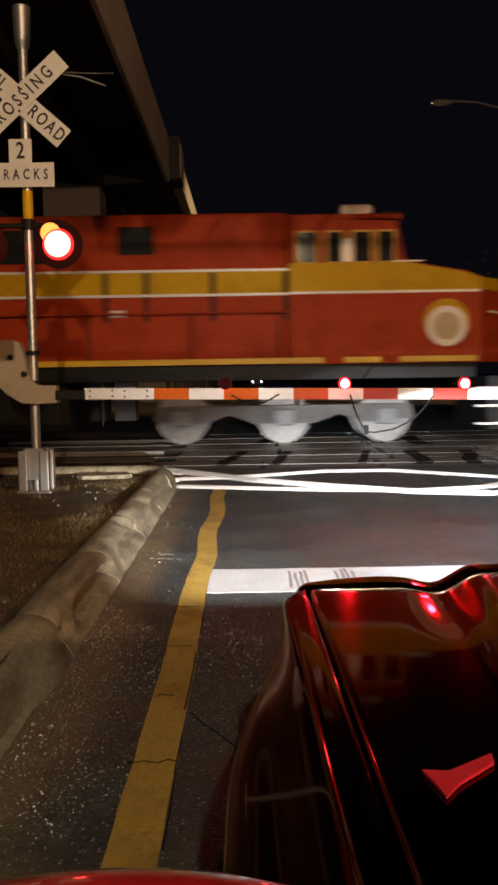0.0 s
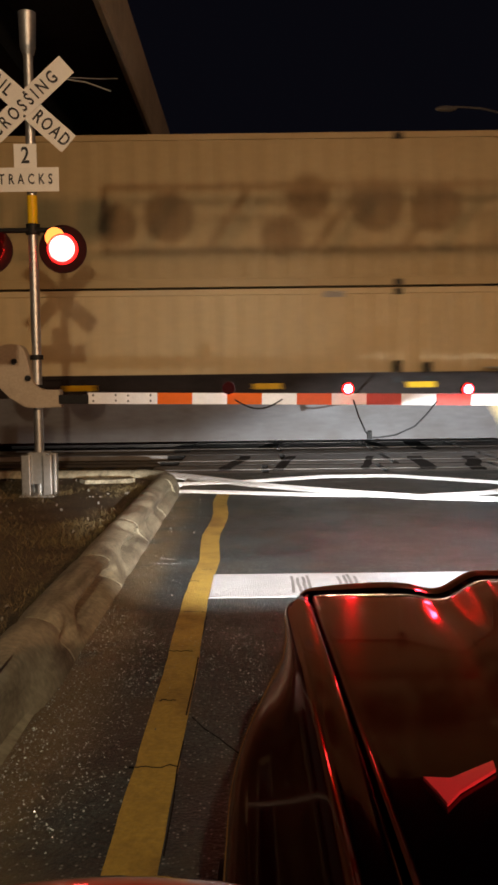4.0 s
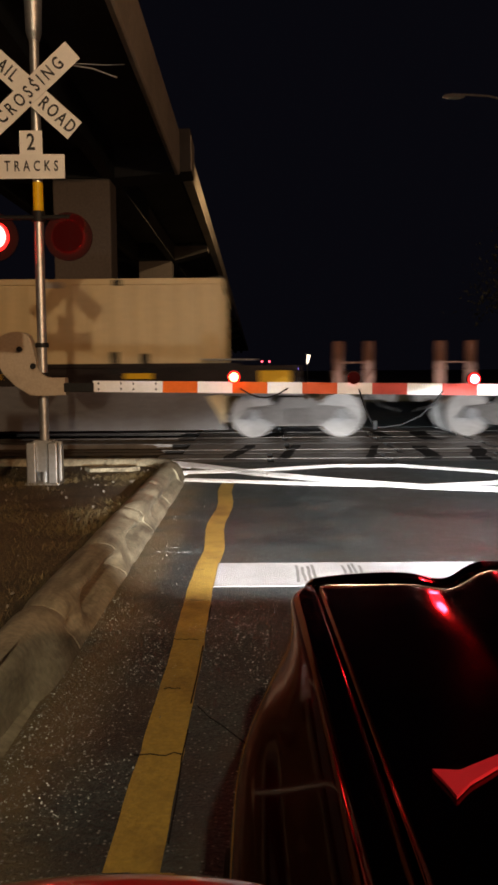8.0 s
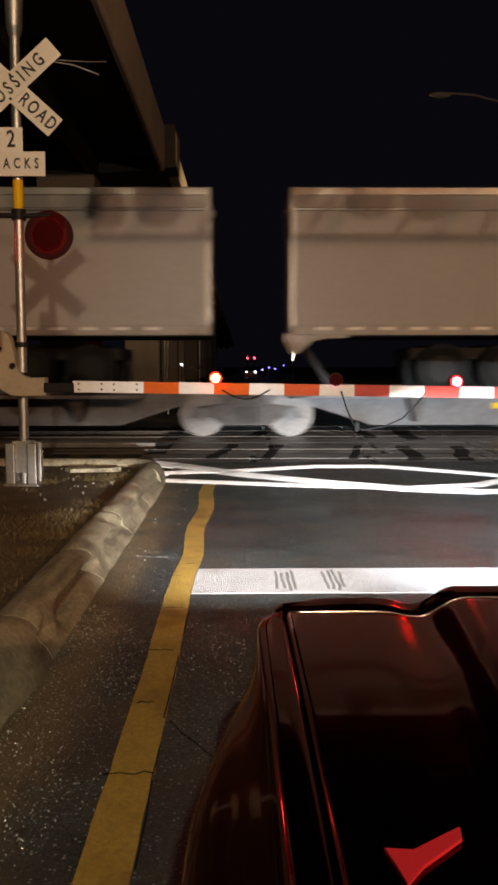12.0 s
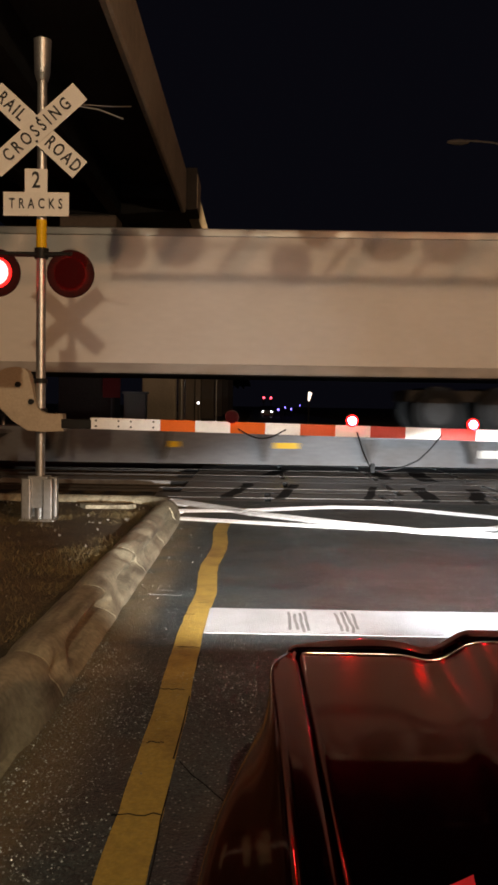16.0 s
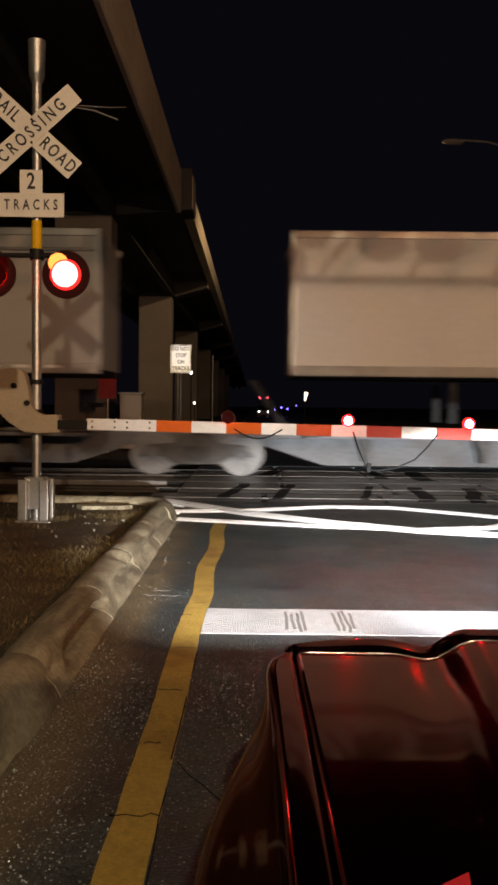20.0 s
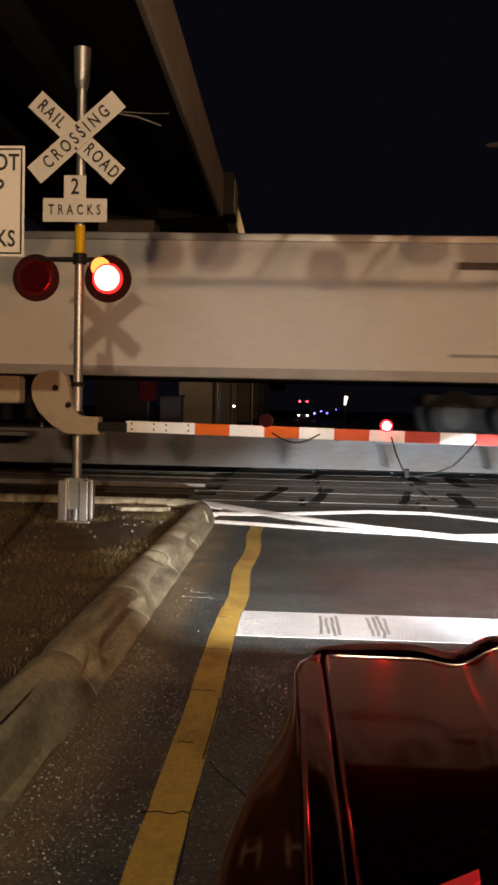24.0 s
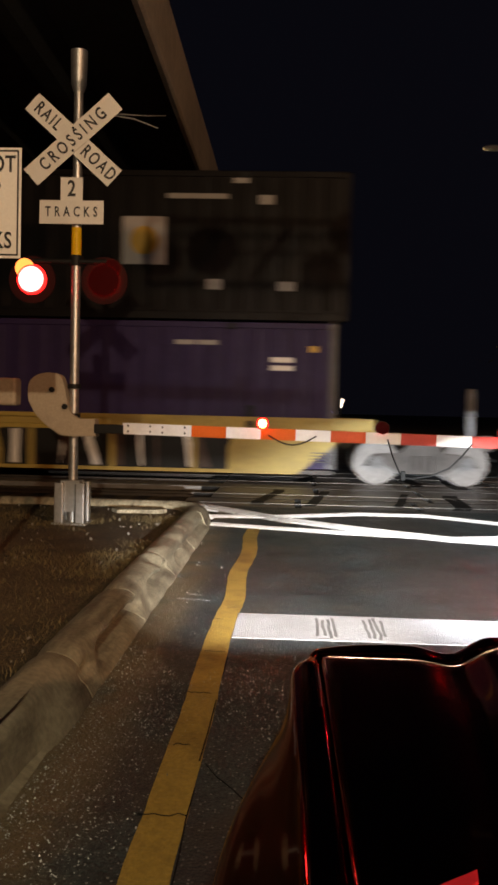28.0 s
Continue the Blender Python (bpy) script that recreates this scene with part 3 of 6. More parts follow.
# ---- crossing signal and gate ----
def crossbuck():
    th = thing("crossing_signal", "railroad crossing signal mast with crossbuck and red flashing lamps", "crossing signal")
    px, py = -2.295, 9.42
    bm = B()
    rod(bm, (px, py, 0.15), (px, py, 5.05), 0.051, 20)
    part("mast", bm, GALV, th, "galvanised steel mast", True)
    bm = B()
    rod(bm, (px, py, 4.9), (px, py, 5.25), 0.085, 16, 0.095)
    rod(bm, (px, py, 4.82), (px, py, 4.9), 0.06, 16, 0.085)
    part("mast_cap", bm, GALV, th, "flared grey cap", True)
    for ang, words, y0 in ((42, "CROSSING", py - 0.10), (-42, None, py - 0.085)):
        rot = Matrix.Translation((px - 0.03, y0, 4.28)) @ Euler((0, radians(-ang), 0)).to_matrix().to_4x4()
        bm = box(B(), -0.61, -0.002, -0.115, 0.61, 0.003, 0.115)
        bm.transform(rot)
        blade = part("blade", bm, SIGN_WHITE, th, "white crossbuck blade with black letters")
        if words:
            write("lettering", words, 0.19, SIGN_BLACK, blade, rot @ Matrix.Translation((0, -0.004, 0)), 1.5, narrow=0.72)
        else:
            write("lettering", "RAIL", 0.19, SIGN_BLACK, blade, rot @ Matrix.Translation((-0.37, -0.004, 0)), 1.3, narrow=0.72)
            write("lettering", "ROAD", 0.19, SIGN_BLACK, blade, rot @ Matrix.Translation((0.37, -0.004, 0)), 1.3, narrow=0.72)
    for dx, dz in ((-0.03, 0.12), (-0.03, -0.12)):
        part("bolt", rod(B(), (px + dx, py - 0.11, 4.28 + dz), (px + dx, py - 0.04, 4.28 + dz), 0.014, 8), BLACK, th)
    bm = box(B(), px - 0.16, py - 0.085, 3.63, px + 0.08, py - 0.08, 3.88)
    plate = part("number_plate", bm, SIGN_WHITE, th, "white plate with black figure")
    write("lettering", "2", 0.24, SIGN_BLACK, plate, pose(px - 0.04, py - 0.088, 3.755))
    bm = box(B(), px - 0.385, py - 0.09, 3.385, px + 0.31, py - 0.085, 3.635)
    plate = part("tracks_plate", bm, SIGN_WHITE, th, "white plate with black letters")
    write("lettering", "TRACKS", 0.15, SIGN_BLACK, plate, pose(px - 0.04, py - 0.093, 3.51), 1.75, narrow=0.68)
    part("reflective_band", rod(B(), (px, py, 3.06), (px, py, 3.36), 0.055, 16), AMBER, th, "amber reflective band", True)
    bm = B()
    rod(bm, (px, py, 2.95), (px, py, 3.06), 0.075, 14)
    part("clamp", bm, BLACK, th, "", True)
    bm = B()
    rod(bm, (px - 0.46, py - 0.04, 2.99), (px + 0.34, py - 0.04, 2.99), 0.028, 10)
    part("crossarm", bm, BLACK, th, "", True)
    # base with its four anchor ribs
    bm = B()
    prism(bm, [(px - 0.1, py - 0.1), (px + 0.1, py - 0.1), (px + 0.1, py + 0.1), (px - 0.1, py + 0.1)], "z", 0.28, 0.62)
    for sx in (-1, 1):
        for sy in (-1, 1):
            box(bm, px + sx * 0.115 - 0.05, py + sy * 0.115 - 0.05, 0.16, px + sx * 0.115 + 0.05, py + sy * 0.115 + 0.05, 0.6, 0.012)
    box(bm, px - 0.19, py - 0.19, 0.1, px + 0.19, py + 0.19, 0.165, 0.01)
    part("mast_base", bm, GALV, th, "cast mast base")
    # thin wires off the blade
    part("wire", tube(B(), [(px + 0.4, py - 0.02, 4.58), (px + 0.6, py + 0.02, 4.58), (px + 0.75, py + 0.1, 4.60), (px + 0.9, py + 0.3, 4.67)], 0.006, 6), GALV, th)
    part("wire", tube(B(), [(px + 0.4, py - 0.02, 4.56), (px + 0.6, py + 0.02, 4.54), (px + 0.85, py + 0.1, 4.47)], 0.009, 6), GALV, th)
    return th


signal = crossbuck()
FLASH = []     # lamps that flash: object, whether its lit face shows first in the beat


def lens_mesh(r, depth, rim=0.92):
    """A round lens: a domed front with a bright middle and a red rim, a dark back."""
    bm = B()
    n, rings = 32, ((0.0, depth), (0.5, depth * 0.8), (rim, depth * 0.3), (1.0, 0.0))
    loops = []
    for f, d in rings:
        loops.append([bm.verts.new((math.cos(a) * r * f, -0.01 - d, math.sin(a) * r * f)) for a in [2 * math.pi * k / n for k in range(n if f else 1)]])
    for a, b in zip(loops, loops[1:]):
        for k in range(n):
            m = (k + 1) % n
            face = bm.faces.new((a[0], b[m], b[k]) if len(a) == 1 else (a[k], a[m], b[m], b[k]))
            face.material_index = 1 if a is not loops[-2] else 2
    back = bm.faces.new(loops[-1])
    ext = bmesh.ops.extrude_face_region(bm, geom=[back])
    for v in ext["geom"]:
        if isinstance(v, bmesh.types.BMVert):
            v.co.y += 0.02
            v.co.x, v.co.z = v.co.x * 1.03, v.co.z * 1.03
    bmesh.ops.recalc_face_normals(bm, faces=bm.faces)
    return bm


def mast_lamp(x, first):
    """A round target and a lens that turns its lit face out to flash."""
    y, z = 9.36, 2.79
    bm = B()
    rod(bm, (0, 0.02, 0), (0, 0.045, 0), 0.255, 40)
    bm.transform(Matrix.Translation((x, y, z)))
    back = part("lamp_target", bm, TARGET, signal, "round dark red lamp target", True)
    bm = B()
    rod(bm, (x, 9.37, 3.0), (x, 9.37, z + 0.2), 0.03, 10)
    part("lamp_bracket", bm, BLACK, back)
    bm = lens_mesh(0.16, 0.05, 0.86)
    # glowing disc added for the lens light reflected above it; no hood is built
    ring = [(-0.075 + 0.105 * math.cos(a), 0.12 + 0.105 * math.sin(a)) for a in [k * math.pi / 12 for k in range(24)]]
    front = [bm.verts.new((u, -0.012, w)) for u, w in ring]
    rear = [bm.verts.new((u, 0.0, w)) for u, w in ring]
    face = bm.faces.new(front)
    face.material_index = 3
    bm.faces.new(rear[::-1])
    for k in range(24):
        bm.faces.new((front[k], rear[k], rear[(k + 1) % 24], front[(k + 1) % 24]))
    lens = part("lens", bm, [RED_LENS, RED_GLOW, RIM_GLOW, LOBE_GLOW], signal, "red signal lens", True)
    lens.location = (x, y - 0.0, z)
    FLASH.append((lens, first, (x, y, z)))


mast_lamp(-1.975, True)
mast_lamp(-2.765, False)


def gate():
    th = thing("crossing_gate", "lowered red and white crossing gate arm with red lamps", "crossing gate")
    y = 9.3
    bm = B()
    rim = [(-2.76, 1.48), (-2.77, 1.60), (-2.74, 1.70), (-2.65, 1.765), (-2.53, 1.785), (-2.42, 1.755), (-2.37, 1.64), (-2.35, 1.54), (-2.33, 1.43), (-2.29, 1.35), (-2.21, 1.295)]
    low = [(-2.02, 1.11), (-2.25, 1.1), (-2.4, 1.11), (-2.56, 1.21), (-2.69, 1.34)]
    outline = [tuple(spline(rim, k / 4)) for k in range(4 * len(rim) - 3)] + [(-2.03, 1.295)] + low
    prism(bm, outline, "y", y - 0.02, y + 0.16)
    bmesh.ops.bevel(bm, geom=[e for e in bm.edges if abs(e.verts[0].co.y - e.verts[1].co.y) < 0.01], offset=0.008, segments=2, affect="EDGES")
    part("arm_support", bm, TAN, th, "curved tan arm support", True)
    bm = B()
    box(bm, -3.7, y - 0.02, 1.42, -2.9, y + 0.2, 1.72, 0.03)
    part("counterweight", bm, TAN, th)
    bm = B()
    box(bm, -2.04, y - 0.03, 1.14, -1.72, y + 0.03, 1.24, 0.01)
    part("arm_joint", bm, BLACK, th)
    for z in (1.3, 1.62):
        part("mast_clamp", rod(B(), (-2.295, 9.42, z), (-2.295, 9.42, z + 0.05), 0.072, 16), BLACK, th, "dark clamp round the mast", True)
    for a in (-2.5, -2.36):
        part("pivot", rod(B(), (a, y - 0.05, 1.6 if a < -2.4 else 1.42), (a, y, 1.6 if a < -2.4 else 1.42), 0.03, 12), BLACK, th, "", True)
    x0, w = -1.73, 0.372
    seq = ["w", "w", "r"] + ["w", "r"] * 9
    shared = {}
    for k, c in enumerate(seq):
        xa = x0 + k * w
        zc = 1.2 - 0.0155 * (xa + 1.7)
        # the reds step from orange to pinkish along the arm
        paint = ARM_WHITE if c == "w" else ARM_RED if k < 6 else ARM_RED_MID if k < 8 else ARM_RED_DULL
        if paint not in shared:
            o = shared[paint] = part("arm_stripe", box(B(), 0.0, -0.02, -0.06, w, 0.02, 0.06), paint, th)
        else:
            o = part_of("arm_stripe", shared[paint], th)
        o.matrix_basis = pose(xa, y, zc, 0, 0.89, 0)
        if k < 2:
            for dx, dz in ((0.06, 0.03), (0.06, -0.03), (0.3, 0.03), (0.3, -0.03)):
                part("bolt", rod(B(), (xa + dx, y - 0.026, zc + dz), (xa + dx, y - 0.018, zc + dz), 0.011, 8), BLACK, th)
    for x, steady, first in ((-0.225, False, False), (1.05, False, True), (2.33, True, True)):
        z = 1.2 - 0.0155 * (x + 1.7)
        lamp = part("lamp_housing", rod(rod(B(), (x, y, z + 0.05), (x, y, z + 0.1), 0.03, 10), (x, y - 0.01, z + 0.11), (x, y + 0.05, z + 0.11), 0.074, 20), BLACK, th, "", True)
        lens = part("lens", lens_mesh(0.064, 0.03, 0.72), [GATE_LENS, ARM_GLOW_AMBER if x < 0 else ARM_GLOW, RIM_GLOW], th, "small red gate lamp lens", True)
        lens.location = (x, y - 0.022, z + 0.11)
        if not steady:
            FLASH.append((lens, first, tuple(lens.location)))
    for xa, xb, sag in ((-0.16, 0.35, 0.10), (1.2, 2.0, 0.32)):
        pts = [(xa + (xb - xa) * k / 10, y - 0.03, 1.19 - 0.0155 * (xa + 1.7) - sag * math.sin(math.pi * k / 10)) for k in range(11)]
        if xa > 1:
            pts = [(xa + a * (xb - xa), y - 0.03, 1.15 - b) for a, b in ((-0.12, 0.0), (-0.05, 0.18), (0.04, 0.34), (0.1, 0.4), (0.2, 0.41), (0.45, 0.38), (0.7, 0.29), (0.85, 0.17), (1.0, 0.02))]
            part("cable_tie", box(B(), xa + 0.05, y - 0.05, 0.72, xa + 0.1, y - 0.02, 0.82, 0.01), RUBBER, th)
        part("cable", tube(B(), pts, 0.009, 6), RUBBER, th, "sagging black lamp cable")
    return th


gate()


def regulatory_sign(px, py, pz0, left, right, z0, z1, readable):
    th = thing("road_sign", "white rectangular road sign with black writing on a steel post", "sign", "do not stop signs")
    part("post", rod(B(), (px, py + 0.04, pz0), (px, py + 0.04, z1 - 0.1), 0.03, 14), GALV, th, "", True)
    bm = B()
    box(bm, left, py - 0.004, z0, right, py, z1)
    plate = part("plate", bm, SIGN_WHITE if pz0 > 0.1 else SHEETING, th)
    bm = B()
    e, t = 0.018, 0.012
    for a, b, c, d in ((left + e, z1 - e - t, right - e, z1 - e), (left + e, z0 + e, right - e, z0 + e + t), (left + e, z0 + e + t, left + e + t, z1 - e - t), (right - e - t, z0 + e + t, right - e, z1 - e - t)):
        box(bm, a, py - 0.007, b, c, py - 0.003, d)
    part("border", bm, SIGN_BLACK, plate)
    h = (z1 - z0) / 4.35
    for k, w in enumerate(("DO NOT", "STOP", "ON", "TRACKS")):
        z = z1 - 0.155 * (z1 - z0) - k * h * 1.0
        if readable:
            write("lettering", w, 0.165, SIGN_BLACK, plate, pose((left + right) / 2, py - 0.006, z), 1.05)
        else:
            wd = {0: 0.4, 1: 0.3, 2: 0.16, 3: 0.42}[k]
            part("lettering", box(B(), (left + right) / 2 - wd / 2, py - 0.007, z - 0.045, (left + right) / 2 + wd / 2, py - 0.003, z + 0.045), SIGN_BLACK, plate)
    if pz0 > 0.1:
        part("footing", rod(B(), (px, py + 0.04, 0.1), (px, py + 0.04, 0.25), 0.14, 16, 0.12), CONCRETE, th)
    return th


regulatory_sign(-2.21, 6.25, 0.15, -2.53, -1.91, 2.48, 3.27, True)
far_sign = regulatory_sign(-2.12, 26.0, 0.0, -2.43, -1.82, 2.38, 3.22, True)
# it is turned a little towards the road
far_sign.matrix_basis = Matrix.Translation((-2.12, 26.0, 0)) @ Matrix.Rotation(radians(4.6), 4, "Z") @ Matrix.Rotation(radians(1.5), 4, "X") @ Matrix.Translation((2.12, -26.0, 0))


def street_lamp():
    th = thing("street_lamp", "tall roadside street lamp with a curved arm, unlit", "street lamp")
    px, py = 12.2, 37.2
    part("pole", rod(B(), (px, py, -0.1), (px, py, 12.3), 0.11, 14, 0.07), GALV, th, "", True)
    bm = B()
    tube(bm, [(px, py, 12.0), (px - 1.2, py, 12.35), (px - 2.4, py, 12.65), (px - 3.5, py, 12.72)], 0.045, 8)
    part("arm", bm, SIGN_WHITE, th, "", True)
    bm = B()
    bmesh.ops.create_uvsphere(bm, u_segments=18, v_segments=10, radius=1, matrix=Matrix.Translation((px - 3.85, py, 12.65)) @ Matrix.Diagonal((0.48, 0.18, 0.12, 1)))
    part("lamp_head", bm, SIGN_WHITE, th, "", True)


street_lamp()


def cantilever():
    """The roadside cantilever over the lane whose arm and lamps shade the passing train."""
    th = thing("cantilever_signal", "steel cantilever arm with round lamp backplates over the waiting lane", "crossing signal")
    y, z0, z1, xa, xb = 5.5, 5.39, 6.09, -1.18, 9.6
    part("pole", rod(B(), (xb, y, -0.1), (xb, y, 6.9), 0.16, 16, 0.12), GALV, th, "", True)
    for z, h in ((z0, 0.025), (z1, 0.028), (5.74, 0.008), (5.92, 0.008)):
        part("chord", box(B(), xa, y - 0.06, z - h, xb, y + 0.06, z + h, 0.004), GALV, th)
    for x0, x1 in ((0.0, 0.44), (1.18, 1.66), (2.16, 2.7), (3.1, 3.5), (4.1, 4.6), (5.6, 6.1), (7.0, 7.5)):
        part("diagonal", rod(B(), (x0, y, z0 + 0.05), (x1, y, z1 - 0.05), 0.035, 8), GALV, th)
    part("upright", box(B(), xa, y - 0.03, z0 + 0.025, xa + 0.05, y + 0.03, z1 - 0.025), GALV, th)
    for x, z, r in ((-1.0, 5.69, 0.22), (-0.43, 5.77, 0.28), (0.81, 5.55, 0.23), (1.1, 5.98, 0.24), (1.86, 5.88, 0.29), (2.5, 5.85, 0.27)):
        part("lamp_backplate", rod(B(), (x, y - 0.1, z), (x, y - 0.07, z), r, 24), BLACK, th, "round black backplate", True)


cantilever()


# ---- the train ----
STEEL_GREY = surface("grey_car_paint", (0.14, 0.14, 0.148), 0.6, grain=0.2, stain=0.4, scale=14, bump=0.2, dirt=(0.09, 0.08, 0.07))
WELL_YELLOW = surface("yellow_car_paint", (0.44, 0.32, 0.06), 0.55, grain=0.12, stain=0.3, scale=14, bump=0.1, dirt=(0.3, 0.22, 0.08))
WHEEL = surface("wheel_steel", (0.2, 0.19, 0.185), 0.55, metal=0.2, grain=0.2, stain=0.35, scale=16, bump=0.2)
BOGIE = surface("bogie_iron", (0.09, 0.082, 0.078), 0.7, grain=0.25, stain=0.4, scale=16, bump=0.3)
RUST = surface("rusty_post_paint", (0.2, 0.09, 0.06), 0.7, grain=0.2, stain=0.4, scale=14, bump=0.2)
# chord colour holds the shade above the headlamp cutoff
SHADED_CHORD = surface("shaded_chord_paint", (0.03, 0.024, 0.022), 0.7, spec=0.1, grain=0.2, stain=0.3, scale=14, bump=0.1)
REFLECT_YELLOW = surface("reflective_yellow", (0.9, 0.6, 0.04), 0.35, grain=0.04, stain=0.15, bump=0.0)
CREAM = surface("cream_container_paint", (0.48, 0.36, 0.17), 0.55, grain=0.05, stain=0.16, scale=10, bump=0.05, big=0.8, dirt=(0.34, 0.26, 0.13))
PALE = surface("pale_container_paint", (0.66, 0.52, 0.28), 0.55, grain=0.05, stain=0.14, scale=10, bump=0.05, big=0.8, dirt=(0.45, 0.4, 0.3))
BLACK_BOX = surface("black_container_paint", (0.005, 0.0035, 0.003), 0.5, spec=0.15, grain=0.2, stain=0.2, scale=10, bump=0.05)
BLUE_BOX = surface("blue_container_paint", (0.03, 0.03, 0.11), 0.5, spec=0.2, grain=0.1, stain=0.2, scale=10, bump=0.05)
VIOLET_BOX = surface("violet_container_paint", (0.032, 0.019, 0.075), 0.5, spec=0.2, grain=0.1, stain=0.2, scale=10, bump=0.05)
TRAILER = surface("white_trailer_sheet", (0.49, 0.47, 0.445), 0.6, spec=0.15, grain=0.04, stain=0.2, scale=9, bump=0.05, big=0.7, dirt=(0.44, 0.42, 0.39))
TRAILER_PALE = surface("pale_trailer_sheet", (0.86, 0.83, 0.78), 0.6, spec=0.15, grain=0.04, stain=0.14, scale=9, bump=0.05, big=0.7, dirt=(0.64, 0.61, 0.56))
ALU = surface("aluminium_rail", (0.5, 0.49, 0.47), 0.45, metal=0.8, grain=0.06, stain=0.15, scale=20, bump=0.05)
TAPE = surface("reflective_tape", (0.9, 0.88, 0.84), 0.3, grain=0.02, stain=0.05)
SKIRT = surface("side_skirt", (0.46, 0.43, 0.4), 0.5, grain=0.06, stain=0.25, scale=9, bump=0.05)
LOGO_BROWN = surface("brown_emblem", (0.05, 0.022, 0.01), 0.5, grain=0.1, stain=0.1)
LOGO_GOLD = surface("gold_emblem", (0.7, 0.42, 0.04), 0.45, grain=0.05, stain=0.1)
LOGO_GREY = surface("grey_emblem", (0.38, 0.36, 0.33), 0.5, grain=0.05, stain=0.2)
LOCO_RED = surface("locomotive_red", (0.46, 0.055, 0.012), 0.5, grain=0.08, stain=0.25, scale=10, bump=0.05, spec=0.1)
LOCO_GOLD = surface("locomotive_yellow", (0.68, 0.41, 0.008), 0.5, spec=0.12, grain=0.06, stain=0.2, scale=10, bump=0.05)
WINDOW = surface("dark_window_glass", (0.01, 0.01, 0.012), 0.08, grain=0.0, stain=0.05, bump=0.0)

CAR_RED = surface("dark_red_car_paint", (0.075, 0.0018, 0.0025), 0.11, metal=1.0, grain=0.06, stain=0.05, scale=300, bump=0.0, coat=0.29, coat_rough=0.03)
CAR_RED.node_tree.nodes["Principled BSDF"].inputs["Specular Tint"].default_value = (0.45, 0.16, 0.15, 1)
RED_PATCH = surface("red_hood_patch", (0.75, 0.03, 0.05), 0.35, grain=0.03, stain=0.05, scale=200, bump=0.0, coat=0.5)
CAR_RED_PALE = surface("red_mirror_paint", (0.36, 0.010, 0.013), 0.3, grain=0.06, stain=0.05, scale=300, bump=0.0, coat=1.0)
CAR_TRIM = surface("black_car_trim", (0.012, 0.012, 0.012), 0.35, grain=0.1, stain=0.1, bump=0.05)
MOULDING = surface("bright_moulding", (0.62, 0.52, 0.5), 0.2, metal=1.0, grain=0.02, stain=0.1, bump=0.0)
CHROME = surface("chrome_trim", (0.7, 0.7, 0.7), 0.15, metal=1.0, grain=0.02, stain=0.05, bump=0.0)
GLASS = surface("car_glass", (0.012, 0.012, 0.014), 0.05, grain=0.0, stain=0.0, bump=0.0, coat=1.0)

MOVING = []     # things on the far track: object, its place along the train
SPIN = []       # wheels: object, place in its bogie, place along the train, radius
SIDE = 1.295    # half the width of a container

wheel_mesh = {}


def wheel_bm(r):
    bm = B()
    rod(bm, (0, -0.07, 0), (0, 0.07, 0), r, 30)
    rod(bm, (0, -0.085, 0), (0, -0.068, 0), r * 0.8, 24)
    rod(bm, (0, -0.14, 0), (0, -0.08, 0), r * 0.3, 14)
    for k in range(3):
        a = k * 2 * math.pi / 3
        rod(bm, (math.cos(a) * r * 0.55, -0.1, math.sin(a) * r * 0.55), (math.cos(a) * r * 0.55, -0.08, math.sin(a) * r * 0.55), r * 0.1, 8)
    return bm


def add_wheel(parent, x, s, r=0.457):
    for side in (-1, 1):
        if r not in wheel_mesh:
            o = part("wheel", wheel_bm(r), WHEEL, parent, "", True)
            wheel_mesh[r] = o
        else:
            o = part_of("wheel", wheel_mesh[r], parent)
        o.matrix_basis = pose(x, side * 0.72, r, 0, 0, 0 if side < 0 else 180)
        if side < 0:
            SPIN.append((o, (x, side * 0.72, r), s + x, r))
    part("axle", rod(B(), (x, -0.7, r), (x, 0.7, r), 0.09, 12), BOGIE, parent)


def bogie(th, x, s, name="bogie"):
    """A two-axle truck; x is its place on the car, s the car's on the train."""
    bm = B()
    for sy in (-0.98, 0.98):
        prism(bm, [(x - 1.15, 0.38), (x - 0.95, 0.62), (x - 0.45, 0.66), (x - 0.3, 0.82), (x + 0.3, 0.82), (x + 0.45, 0.66), (x + 0.95, 0.62), (x + 1.15, 0.38), (x + 0.7, 0.40), (x + 0.45, 0.24), (x - 0.45, 0.24), (x - 0.7, 0.40)], "y", sy - 0.07, sy + 0.07)
        for k in (-0.16, 0.0, 0.16):
            rod(bm, (x + k, sy - 0.09, 0.3), (x + k, sy - 0.09, 0.6), 0.06, 10)
    box(bm, x - 0.2, -1.0, 0.4, x + 0.2, 1.0, 0.62)
    bg = part(name, bm, BOGIE, th, "grey cast bogie side frame")
    for dx in (-0.89, 0.89):
        add_wheel(bg, x + dx, s)
        part("bearing_cap", rod(rod(B(), (x + dx, -1.12, 0.46), (x + dx, -1.05, 0.46), 0.13, 16), (x + dx, -1.14, 0.46), (x + dx, -1.12, 0.46), 0.07, 12), STEEL_GREY, bg)
    return bg


def bars(bm, x, z, widths, height, y):
    for a, b in widths:
        box(bm, x + a, y - 0.004, z - height / 2, x + b, y + 0.004, z + height / 2)
    return bm


def car(name, label, s, category="rail car", group=""):
    th = thing(name, label, category, group, (s, YT, 0))
    MOVING.append((th, s))
    return th


